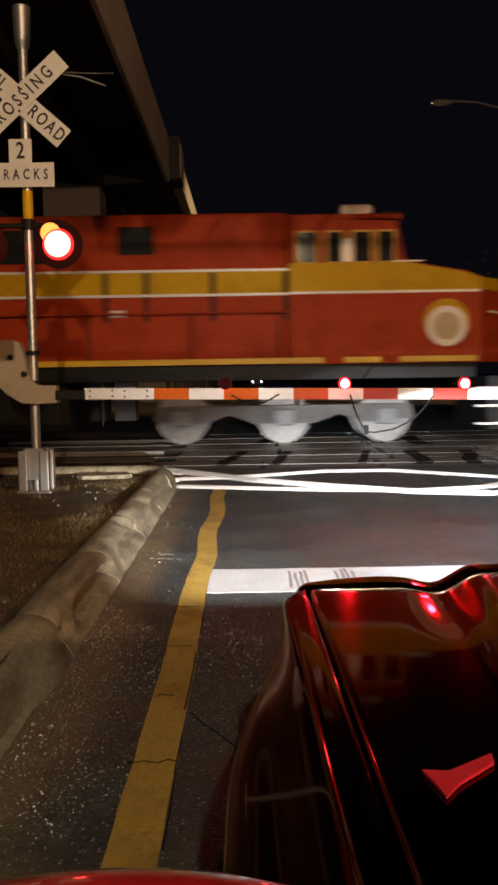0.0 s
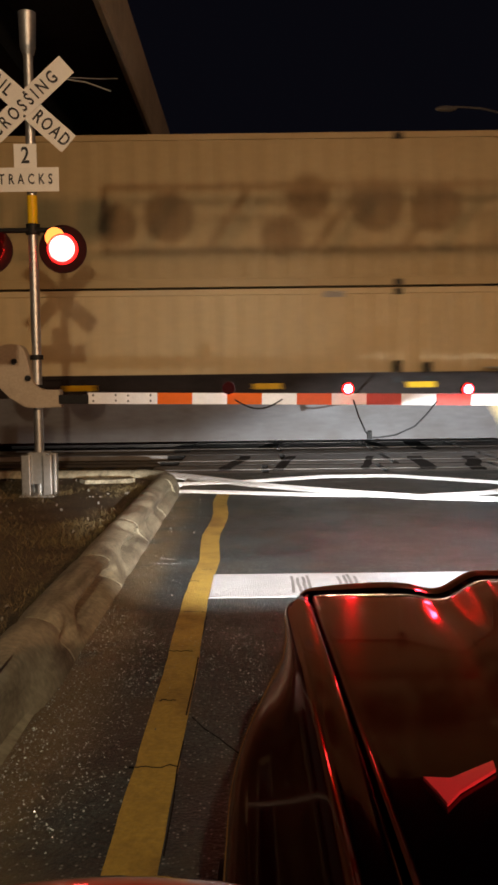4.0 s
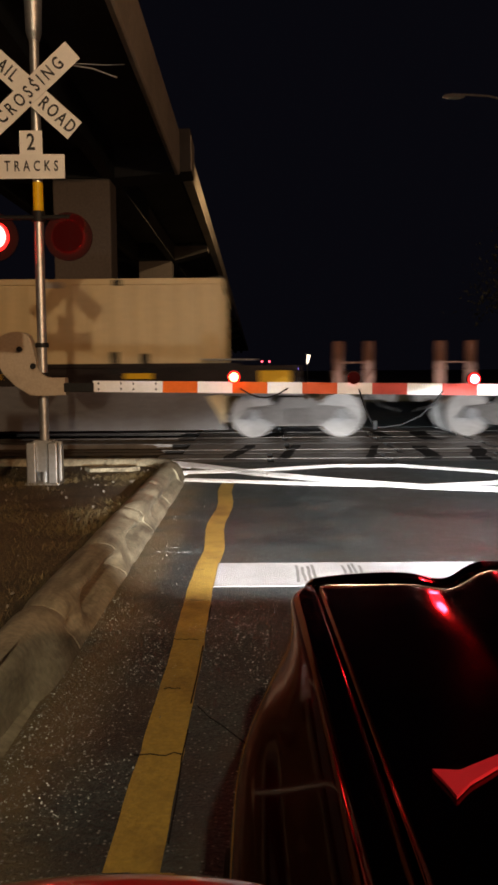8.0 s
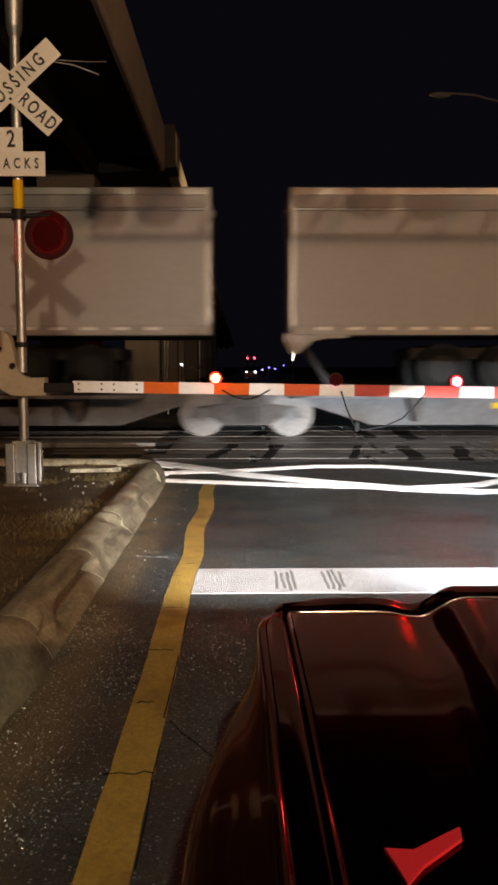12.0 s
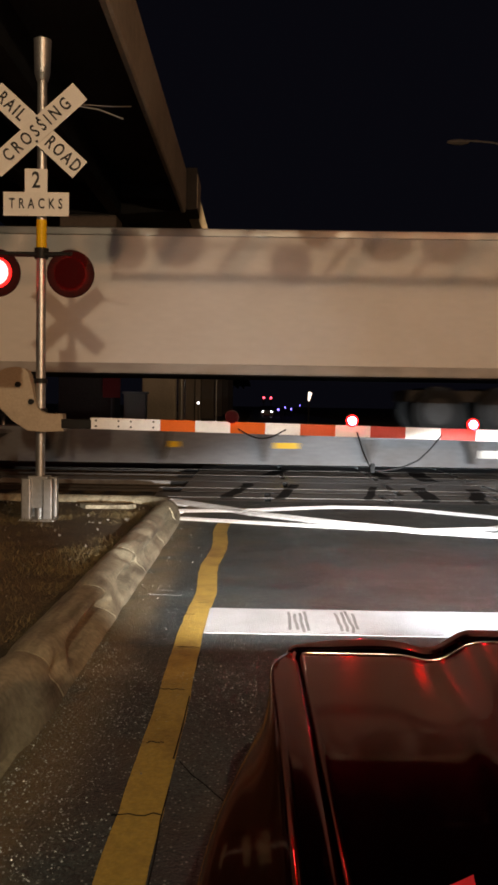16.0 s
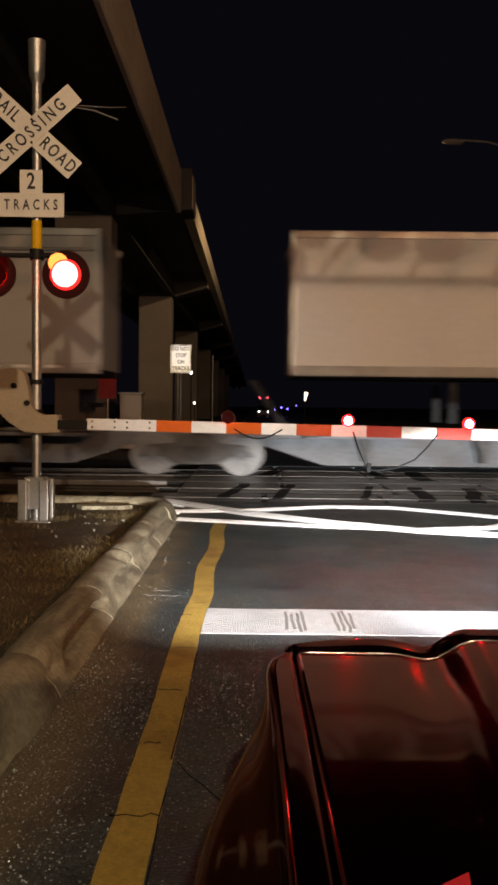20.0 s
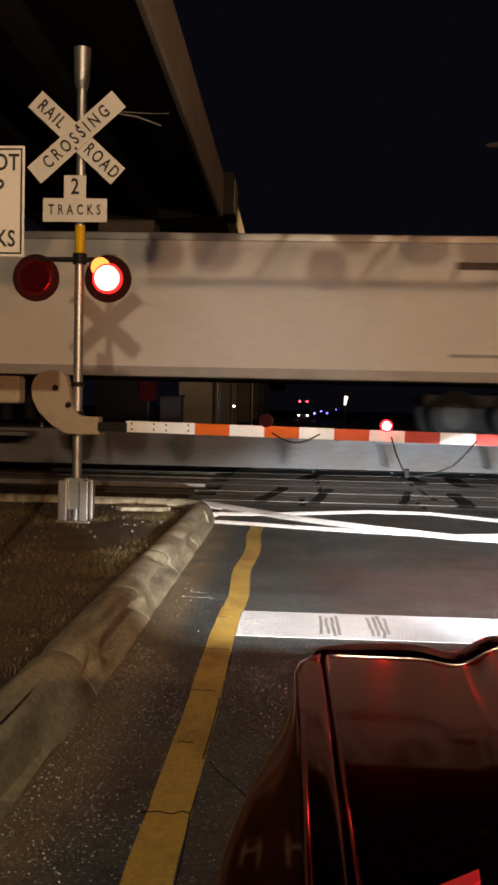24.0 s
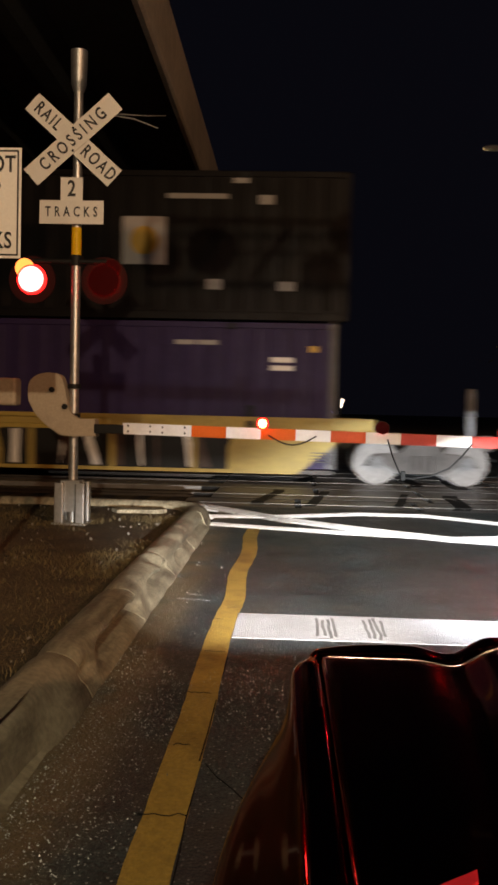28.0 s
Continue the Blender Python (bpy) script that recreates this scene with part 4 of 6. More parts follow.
def container(s, length, z, height, mat, label, marks=(), round_mark=None, ribs=True, casting=None, mark_mat=None):
    th = car("container", label, s, "container", "containers on the train")
    yf = -SIDE
    bm = B()
    box(bm, 0.05, yf + 0.03, z + 0.12, length - 0.05, SIDE - 0.03, z + height - 0.08)
    part("body", bm, mat, th)
    if ribs:
        bm = B()
        n = int(length / 0.42)
        for k in range(1, n):
            x = k * length / n
            prism(bm, [(x - 0.09, yf + 0.03), (x - 0.05, yf + 0.008), (x + 0.05, yf + 0.008), (x + 0.09, yf + 0.03)], "z", z + 0.2, z + height - 0.14)
        o = part("corrugation", bm, mat, th)
        o["kind"] = "stuff"
    for nm, a, b in (("bottom_rail", z, z + 0.16), ("top_rail", z + height - 0.12, z + height)):
        part(nm, box(B(), 0.1, yf, a, length - 0.1, yf + 0.08, b, 0.012), mat, th)
        part(nm, box(B(), 0.1, SIDE - 0.08, a, length - 0.1, SIDE, b), mat, th)
    for x in (0.0, length - 0.14):
        for y in (yf, SIDE - 0.14):
            part("corner_post", box(B(), x, y, z + 0.12, x + 0.14, y + 0.14, z + height - 0.12, 0.015), casting or mat, th)
    cz = (z, z + height - 0.14)
    spots = [0.0, length - 0.18]
    if length > 14:
        spots += [2.0, length - 2.18]
    for x in spots:
        for zz in cz:
            part("corner_casting", box(B(), x, yf - 0.004, zz, x + 0.18, yf + 0.17, zz + 0.13, 0.02), BLACK if x in (2.0, length - 2.18) else (casting or mat), th)
    if z < 1:
        for x in (0.02, length - 0.16):
            part("twist_lock", box(B(), x, yf + 0.01, z + height - 0.005, x + 0.14, yf + 0.15, z + height + 0.042, 0.004), BLACK, th)
    for x, zz, widths, h, m in marks:
        part("marking", bars(B(), x, zz, widths, h, yf + 0.004), m, th, "band of small unreadable writing")
    if round_mark:
        x, zz, r, m = round_mark
        pl = part("placard", box(B(), x - r * 1.1, yf - 0.006, zz - r * 1.2, x + r * 1.1, yf + 0.004, zz + r * 1.2, 0.002), TRAILER, th, "square placard with a round mark")
        part("emblem", rod(B(), (x, yf - 0.012, zz), (x, yf - 0.005, zz), r * 0.72, 28), m, pl)
    return th


def well_body(th, x0, x1, mat, light, top=1.5, slope=-0.05):
    """One well: side sills with sloped ends, floor and end platforms; x along the car."""
    for sy in (-1.42, 1.34):
        bm = B()
        prism(bm, [(x0 - 0.3, 0.95), (x0 - 0.3, 1.08), (x1 + 0.3, 1.08), (x1 + 0.3, 0.95), (x1 - 0.35, 0.86), (x1 - slope, 0.2), (x0 + slope, 0.2), (x0 + 0.35, 0.86)], "y", sy, sy + 0.08)
        side = part("well_side", bm, mat, th, light)
        chord = part("top_chord", box(B(), x0 - 0.3, sy, 1.082, x1 + 0.3, sy + 0.08, top, 0.012), SHADED_CHORD if top > 1.4 else mat, th, "dark top chord of the well")
        part("flange", box(B(), x0 - 0.3, sy - 0.07 if sy < 0 else sy + 0.082, top - 0.07, x1 + 0.3, sy - 0.002 if sy < 0 else sy + 0.15, top + 0.01), SHADED_CHORD if top > 1.4 else mat, chord)
        rib = None
        for k in range(9):
            xx = x0 + 1.6 + k * (x1 - x0 - 3.2) / 8
            if rib is None:
                rib = o = part("side_rib", box(B(), -0.05, sy - 0.04 if sy < 0 else sy + 0.08, 0.24, 0.05, sy if sy < 0 else sy + 0.12, 1.06), mat, side)
            else:
                o = part_of("side_rib", rib, side)
            o.location.x = xx
    part("well_floor", box(B(), x0 + 0.5, -1.34, 0.2, x1 - 0.5, 1.34, 0.28), BOGIE, th)
    for a, b in ((x0 - 1.6, x0 + 0.1), (x1 - 0.1, x1 + 1.6)):
        part("end_platform", box(B(), a, -1.2, 0.86, b, 1.2, 1.0, 0.02), mat, th)
    for xx in (x0 + 2.05, x1 - 2.2):
        part("corner_bracket", box(B(), xx, -1.46, top - 0.2, xx + 0.15, -1.43, top + 0.24, 0.01), BLACK, th)
    if top > 1.4:
        for xx, w in ((x0 + 1.1, 0.6), (x0 + 7.5, 0.6), (x1 - 4.95, 0.55), (x1 - 1.95, 0.55)):
            part("reflector", box(B(), xx, -1.445, top - 0.29, xx + w, -1.425, top - 0.18), AMBER, th, "yellow reflective strip")
        part("chord_end", box(B(), x1 + 0.302, -1.40, 1.04, x1 + 1.5, -1.34, 1.46, 0.01), SHADED_CHORD, th)
        part("placard", box(B(), x1 + 0.68, -1.43, 1.12, x1 + 1.3, -1.402, 1.36, 0.012), AMBER, th, "square yellow reflective placard")
        part("grab_rail", rod(B(), (x1 - 0.42, -1.46, 1.58), (x1 + 0.62, -1.46, 1.57), 0.018, 8), GALV, th, "", True)
        part("lock_bracket", box(B(), x1 - 1.62, -1.46, top - 0.16, x1 - 1.46, -1.43, top + 0.2, 0.01), BLACK, th)
    else:
        for z in (0.44, 0.5, 0.56, 0.62):
            part("stencil_line", box(B(), x1 - 0.9 - 0.12 * (0.62 - z), -1.424, z, x1 - 0.5, -1.417, z + 0.022), BOGIE, th, "unreadable stencilled line")
    return th


def coupler(th, x, way):
    bm = B()
    box(bm, min(x, x + way * 0.7), -0.12, 0.72, max(x, x + way * 0.7), 0.12, 0.98, 0.03)
    box(bm, x + way * 0.55 - 0.12, -0.18, 0.68, x + way * 0.55 + 0.12, 0.18, 1.02, 0.03)
    part("coupler", bm, BOGIE, th)
    bm = B()
    tube(bm, [(x, -0.4, 0.9), (x + way * 0.3, -0.42, 0.62), (x + way * 0.7, -0.35, 0.5)], 0.03, 8)
    part("brake_hose", bm, RUBBER, th)


def end_posts(th, x):
    """A pair of low rusty posts on an end platform."""
    for dx in (-0.3, 0.3):
        part("end_post", box(B(), x + dx - 0.09, -1.2, 0.98, x + dx + 0.09, -1.08, 1.92, 0.012), RUST, th, "low rusty end post")
    part("grab_rail", rod(B(), (x - 0.3, -1.14, 1.5), (x + 0.3, -1.14, 1.5), 0.018, 6), RUST, th)


def locomotive():
    th = car("locomotive", "red and yellow diesel locomotive with white stripes", -17.6, "locomotive")
    L = 22.53
    nose = L
    F = -1.52
    part("underframe", box(B(), 0.4, -1.52, 1.28, nose - 0.4, 1.52, 1.58, 0.02), BLACK, th)
    for a, b in ((nose - 1.86, nose - 0.37), (nose - 2.95, nose - 2.23), (nose - 12.2, nose - 3.35), (nose - 16.0, nose - 12.6), (0.6, nose - 16.4)):
        part("sill_stripe", box(B(), a, -1.545, 1.6, b, -1.49, 1.71), REFLECT_YELLOW, th, "yellow reflective sill stripe")
    cab0, cab1 = nose - 4.0, nose - 1.9
    part("long_hood", box(B(), 0.9, -1.35, 1.58, cab0, 1.35, 4.53, 0.08), LOCO_RED, th, "red engine hood")
    part("hood_band", box(B(), 0.92, -1.375, 2.98, cab0 - 0.01, -1.34, 3.4), LOCO_GOLD, th, "yellow band")
    for z in (3.4, 2.93):
        part("stripe", box(B(), 0.92, -1.39, z, nose - 0.35 if z < 3 else cab0, -1.34, z + 0.05), TAPE, th, "white reflective stripe")
    bm = B()
    prism(bm, [(cab0, 1.58), (nose - 0.28, 1.58), (nose - 0.28, 3.22), (nose - 0.6, 3.34), (cab1 + 0.15, 3.54), (cab1, 4.3), (cab0, 4.4)], "y", -1.5, 1.5)
    part("cab", bm, LOCO_RED, th, "red cab and low nose")
    bm = B()
    prism(bm, [(cab0 + 0.01, 2.98), (nose - 0.285, 2.98), (nose - 0.285, 3.21), (nose - 0.6, 3.32), (cab1 + 0.15, 3.52), (cab0 + 0.01, 3.52)], "y", -1.52, -1.495)
    part("cab_band", bm, LOCO_GOLD, th, "yellow band")
    part("cab_roof", box(B(), cab0 + 0.01, -1.4, 4.36, cab1 + 0.1, 1.4, 4.47, 0.03), LOCO_RED, th)
    for a, b in ((0.18, 0.52), (0.76, 1.02), (1.26, 1.58), (1.74, 2.02)):
        part("window_frame", box(B(), cab0 + a - 0.05, -1.515, 3.5, cab0 + b + 0.05, -1.497, 4.14, 0.01), LOGO_GOLD, th, "yellow window frame")
        part("cab_window", box(B(), cab0 + a, -1.53, 3.54, cab0 + b, -1.5, 4.1, 0.01), WINDOW, th, "dark cab window")
    part("window_post", box(B(), cab0 + 1.04, -1.545, 3.54, cab0 + 1.22, -1.5, 3.98), ALU, th)
    # yellow disc added to paint the halo of light round the emblem
    part("emblem", rod(B(), (nose - 0.95, -1.522, 2.37), (nose - 0.95, -1.5, 2.37), 0.44, 32), LOCO_GOLD, th, "yellow disc for the halo round the emblem", True)
    part("emblem", rod(B(), (nose - 0.95, -1.53, 2.28), (nose - 0.95, -1.5, 2.28), 0.39, 32), TAPE, th, "round white emblem", True)
    part("emblem", rod(B(), (nose - 0.95, -1.54, 2.28), (nose - 0.95, -1.51, 2.28), 0.27, 28), PALE, th, "cream disc within the emblem", True)
    for k in range(8):
        part("hood_door", box(B(), 3.1 + k * 1.9, -1.372, 1.7, 4.8 + k * 1.9, -1.345, 2.86, 0.008), LOCO_RED, th)
    part("grille", box(B(), cab0 - 3.3, -1.372, 3.75, cab0 - 2.6, -1.345, 4.28), BLACK, th)
    part("grille", box(B(), cab0 - 8.3, -1.372, 3.6, cab0 - 4.6, -1.345, 4.25), BLACK, th)
    part("builders_plate", box(B(), cab0 - 3.46, -1.40, 2.55, cab0 - 3.2, -1.37, 2.68), TAPE, th)
    for x in (cab0 - 1.9, cab0 - 0.2, cab0 - 3.9, cab0 - 6.5):
        part("handrail_post", rod(B(), (x, -1.5, 1.58), (x, -1.5, 2.6), 0.02, 6), BLACK, th)
    part("handrail", rod(B(), (1.0, -1.5, 2.6), (cab0 + 0.1, -1.5, 2.6), 0.02, 6), LOCO_RED, th)
    part("fuel_tank", box(B(), 7.6, -1.35, 0.3, 14.2, 1.35, 1.28, 0.18), BLACK, th)
    part("roof_unit", box(B(), cab0 + 1.08, -0.9, 4.47, cab0 + 1.72, 0.5, 4.75, 0.03), GALV, th)
    part("exhaust", box(B(), 9.0, -0.6, 4.53, 11.0, 0.6, 4.62, 0.04), BLACK, th)
    part("number_board", box(B(), cab1 - 0.25, -1.2, 4.472, cab1 + 0.06, 1.2, 4.55), BLACK, th)
    part("pilot", prism(B(), [(nose - 0.1, 0.25), (nose + 0.55, 0.25), (nose + 0.4, 1.3), (nose - 0.1, 1.3)], "y", -1.35, 1.35), BLACK, th, "dark pilot plate below the nose")
    taper = [(nose - 0.28, -1.49), (nose + 0.32, -0.85), (nose + 0.32, 0.85), (nose - 0.28, 1.49)]
    part("nose_front", prism(B(), taper, "z", 1.58, 2.98), LOCO_RED, th, "red tapered nose front")
    part("nose_front", prism(B(), taper, "z", 2.981, 3.22), LOCO_GOLD, th, "yellow top of the nose front")
    part("front_handrail", tube(B(), [(nose + 0.35, -1.3, 1.6), (nose + 0.36, -1.3, 2.5), (nose - 0.1, -1.45, 2.55)], 0.022, 8), TAPE, th)
    for x in (cab0 - 0.05, cab0 - 1.47, cab0 - 2.77, cab0 - 3.56, cab0 - 5.0, cab0 - 6.4):
        part("panel_gap", box(B(), x - 0.05, -1.378, 2.45, x + 0.05, -1.36, 3.39), BLACK, th)
    part("stripe", box(B(), cab0 + 0.01, -1.53, 2.93, nose - 0.3, -1.495, 2.98), TAPE, th, "white reflective stripe")
    part("stripe", box(B(), cab1 - 0.05, -1.53, 3.52, cab1 + 0.5, -1.50, 3.55), TAPE, th, "white reflective stripe")
    part("cab_door", box(B(), cab0 + 0.1, -1.512, 1.65, cab0 + 0.95, -1.49, 2.55, 0.006), LOCO_RED, th)
    part("side_hatch", box(B(), cab0 + 1.6, -1.512, 1.7, cab0 + 2.3, -1.49, 2.4, 0.006), LOCO_RED, th)
    for z in (0.5, 0.85, 1.2):
        part("step", box(B(), nose - 0.35, -1.5, z - 0.15, nose + 0.4, -1.3, z - 0.11), TAPE, th, "pale step edge")
    for c in (4.1, nose - 4.1):
        bm = B()
        for sy in (-1.08, 1.08):
            prism(bm, [(c - 2.6, 0.5), (c - 2.5, 0.78), (c + 2.5, 0.78), (c + 2.6, 0.5), (c + 1.6, 0.42), (c + 1.1, 0.6), (c + 0.6, 0.42), (c - 0.6, 0.42), (c - 1.1, 0.6), (c - 1.6, 0.42)], "y", sy - 0.08, sy + 0.08)
        bg = part("bogie", bm, BOGIE, th, "grey three-axle bogie")
        for dx in (-2.05, 0.0, 2.05):
            add_wheel(bg, c + dx, -17.6, 0.53)
            part("axle_box", box(B(), c + dx - 0.2, -1.24, 0.38, c + dx + 0.2, -1.12, 0.7, 0.03), STEEL_GREY, bg)
    coupler(th, nose - 0.1, 1)
    return th


locomotive()

# first well car: yellow, black container below a cream one
C53, H = 16.15, 2.87
th = car("well_car", "yellow well car carrying two stacked containers", 9.4, "rail car", "well cars")
well_body(th, 0.0, C53, WELL_YELLOW, "yellow well side", 1.3, 1.2)
for x, w in ((-1.3, -1), (C53 + 1.41, 1)):
    bogie(th, x, 9.4)
    coupler(th, x + w * 0.9, w)
    part("end_post", box(B(), x + w * 0.9 - 0.07, -1.2, 1.0, x + w * 0.9 + 0.07, -1.1, 1.95, 0.01), STEEL_GREY, th)
container(9.5, C53 - 0.1, 0.3, H, BLACK_BOX, "black steel container with white lettering and round placard", marks=((6.9, 2.87, ((0, 1.65),), 0.07, LOGO_GREY), (7.45, 2.67, ((0, 0.4),), 0.14, LOGO_GREY), (12.2, 2.69, ((0, 0.7), (0.76, 1.2)), 0.1, LOGO_GREY), (14.1, 2.62, ((0, 0.33),), 0.14, LOGO_GREY)), round_mark=(11.77, 1.87, 0.39, LOGO_GOLD))
container(9.5, C53 - 0.1, 3.21, H + 0.07, CREAM, "cream domestic container on top of a black one", marks=((2.2, 5.78, ((0, 1.1),), 0.14, LOGO_GREY), (14.1, 5.68, ((0, 0.35),), 0.12, LOGO_GREY), (12.9, 5.9, ((0, 0.2),), 0.15, LOGO_GREY)))

# three-unit grey well car
th = car("well_car", "grey three-unit well car carrying cream containers", 32.33, "rail car", "well cars")
P3 = 19.27
for k in range(3):
    well_body(th, k * P3, k * P3 + C53, STEEL_GREY, "grey well side")
for x in (-1.45, C53 + 1.56, P3 + C53 + 1.56, 2 * P3 + C53 + 1.45):
    bogie(th, x, 32.33)
for x, w in ((-2.9, -1), (2 * P3 + C53 + 2.9, 1)):
    coupler(th, x, w)
    end_posts(th, x - w * 0.35)
for k in range(3):
    s = 32.33 + k * P3
    container(s, C53, 0.3, H, PALE, "cream domestic container resting in a grey well car", marks=((2.0, 3.05, ((0, 0.35),), 0.12, LOGO_GREY), (3.4, 3.05, ((0, 1.5),), 0.12, LOGO_GREY), (12.6, 3.05, ((0, 0.4),), 0.12, LOGO_GREY)))
    if k < 2:
        container(s, C53, 3.21, H + 0.07, CREAM, "cream domestic container on top of another", marks=((2.6, 5.9, ((0, 0.35),), 0.12, LOGO_GREY), (3.8, 5.95, ((0, 1.6),), 0.12, LOGO_GREY)))

# grey well car with a blue container under a cream one
th = car("well_car", "grey well car carrying a blue and a cream container", 94.1, "rail car", "well cars")
well_body(th, 0.0, C53, STEEL_GREY, "grey well side")
for x, w in ((-1.27, -1), (C53 + 1.27, 1)):
    bogie(th, x, 94.1)
    coupler(th, x + w * 1.2, w)
    end_posts(th, x + w * 1.25)
container(94.3, C53 - 0.4, 0.3, H, BLUE_BOX, "dark blue container under a cream one", marks=((12.55, 2.72, ((0, 0.75),), 0.1, TAPE), (14.35, 2.4, ((0, 0.5),), 0.1, TAPE), (14.35, 2.26, ((0, 0.5),), 0.1, TAPE)), casting=VIOLET_BOX)
container(94.0, C53, 3.21, H + 0.07, CREAM, "cream domestic container on top of a blue one", marks=((13.0, 5.75, ((0, 0.4),), 0.14, LOGO_GREY), (3.0, 5.8, ((0, 1.4),), 0.12, LOGO_GREY)))


def shield(th, x, z, w):
    """A plain shield emblem in gold and brown."""
    y = -SIDE - 0.004
    out = [(x - w / 2, z + w * 0.55), (x, z + w * 0.62), (x + w / 2, z + w * 0.55), (x + w / 2, z - w * 0.2), (x + w * 0.34, z - w * 0.46), (x, z - w * 0.64), (x - w * 0.34, z - w * 0.46), (x - w / 2, z - w * 0.2)]
    e = part("emblem", prism(B(), out, "y", y - 0.004, y), LOGO_GOLD, th, "gold and brown shield emblem")
    top = [(x - w * 0.24, z + w * 0.3), (x - w * 0.05, z + w * 0.26), (x + w * 0.2, z + w * 0.25), (x + w * 0.46, z + w * 0.28), (x + w * 0.46, z + w * 0.52), (x, z + w * 0.57), (x - w * 0.14, z + w * 0.5)]
    part("emblem_field", prism(B(), top, "y", y - 0.008, y - 0.003), LOGO_BROWN, e)
    for g in (-1, 1):
        low = [(x + g * w * 0.45, z - w * 0.12), (x + g * w * 0.14, z - w * 0.2), (x + g * w * 0.07, z - w * 0.2), (x + g * w * 0.04, z - w * 0.42), (x, z - w * 0.44), (x, z - w * 0.58), (x + g * w * 0.31, z - w * 0.42), (x + g * w * 0.45, z - w * 0.2)]
        part("emblem_field", prism(B(), low, "y", y - 0.008, y - 0.003), LOGO_BROWN, e)
    for dx in (0.16, 0.26):
        part("emblem_gap", rod(B(), (x + w * dx, y - 0.009, z + w * (0.3 - dx)), (x + w * dx, y - 0.003, z + w * (0.3 - dx)), 0.04, 10), LOGO_BROWN, e)


DASH = {}


def trailer(s, length, skirt=None, emblem=None, nose_left=False, plain=False, marks=()):
    th = car("semi_trailer", "white highway trailer with shield emblem on a spine car" if emblem else "plain white highway trailer riding on a spine car", s, "trailer", "trailers on the train")
    f = -SIDE
    z0, z1 = 2.02, 4.86
    part("body", box(B(), 0.03, f + 0.02, z0 + 0.1, length - 0.03, SIDE - 0.02, z1 - 0.04, 0.02), TRAILER_PALE if plain else TRAILER, th, "white sheet-sided trailer body")
    n = int(length / 1.22)
    for k in range(1, n):
        seam = "pale_seam" if plain else "seam"
        if seam not in DASH:
            o = DASH[seam] = part("panel_seam", box(B(), -0.03, f + 0.012, z0 + 0.25, 0.03, f + 0.03, z1 - 0.2), TRAILER_PALE if plain else TRAILER, th)
        else:
            o = part_of("panel_seam", DASH[seam], th)
        o.location.x = k * length / n
    part("top_rail", box(B(), 0.0, f - 0.005, z1 - 0.16, length, f + 0.1, z1, 0.02), ALU, th, "bright aluminium top rail")
    part("top_rail", box(B(), 0.0, SIDE - 0.1, z1 - 0.16, length, SIDE + 0.005, z1, 0.02), ALU, th)
    part("bottom_rail", box(B(), 0.0, f - 0.01, z0, length, f + 0.08, z0 + 0.2, 0.015), SKIRT, th, "grey bottom rail")
    part("floor", box(B(), 0.05, f + 0.08, z0 - 0.02, length - 0.05, SIDE - 0.02, z0 + 0.1), BLACK, th)
    for x, w in ((0.0, 0.09), (length - 0.09, 0.09)):
        part("corner_post", box(B(), x, f - 0.008, z0, x + w, f + 0.09, z1, 0.015), ALU, th)
    if not plain:
        k = 0.5
        while k < length - 0.8:
            if "dash" not in DASH:
                o = DASH["dash"] = part("reflective_tape", box(B(), 0, f - 0.016, z0 + 0.1, 0.32, f - 0.009, z0 + 0.16), TAPE, th)
            else:
                o = part_of("reflective_tape", DASH["dash"], th)
            o.location.x = k
            k += 0.62
        part("side_rail", rod(B(), (0.1, f + 0.01, z1 - 0.42), (length - 0.1, f + 0.01, z1 - 0.42), 0.035, 14), ALU, th, "half-round aluminium rail", True)
    if skirt:
        a, b = skirt
        bm = B()
        prism(bm, [(a - 0.1, z0), (b, z0), (b - 0.35, z0 - 0.78), (a - 0.06, z0 - 0.74), (a + 0.06, z0 - 0.55), (a + 0.1, z0 - 0.34), (a + 0.06, z0 - 0.14)], "y", f + 0.06, f + 0.09)
        part("side_skirt", bm, SKIRT, th, "grey side skirt")
    # running gear towards the right end, landing gear towards the other
    ax = length - 3.0 if not nose_left else 3.65
    wheels = part("axle_frame", box(B(), ax - 1.2, -0.9, 1.55, ax + 1.2, 0.9, 1.78), BLACK, th)
    for dx in (-0.62, 0.62):
        for sy in (-1.15, 0.75):
            part("tyre", rod(B(), (ax + dx, sy, 1.36), (ax + dx, sy + 0.42, 1.36), 0.5, 28), RUBBER, wheels, "", True)
        part("rim", rod(B(), (ax + dx, -1.165, 1.36), (ax + dx, -1.1, 1.36), 0.27, 20), BLACK, wheels, "", True)
    if nose_left:
        part("rear_fairing", prism(B(), [(-0.1, z0 + 0.03), (1.15, z0 + 0.03), (1.15, z0 - 0.05), (0.7, z0 - 0.06), (0.45, z0 - 0.12), (0.28, z0 - 0.26), (0.15, z0 - 0.36), (0.02, z0 - 0.36), (-0.05, z0 - 0.2), (-0.12, z0 - 0.08)], "y", f + 0.01, f + 0.06), SKIRT, th, "pale rounded fairing under the end")
    lg = 3.3 if not nose_left else length - 3.3
    for sy in (-0.8, 0.8):
        part("landing_leg", box(B(), lg - 0.07, sy - 0.07, 1.1, lg + 0.07, sy + 0.07, 2.02, 0.01), BLACK, th)
    part("mud_flap", box(B(), ax + (1.3 if not nose_left else -1.34), -1.1, 1.1, ax + (1.34 if not nose_left else -1.3), -0.5, 1.75), RUBBER, th)
    part("door_guard", box(B(), length - 0.4, -1.0, 1.35, length - 0.3, 1.0, 1.45), BLACK, th)
    if emblem is not None:
        shield(th, emblem, 3.62, 1.04)
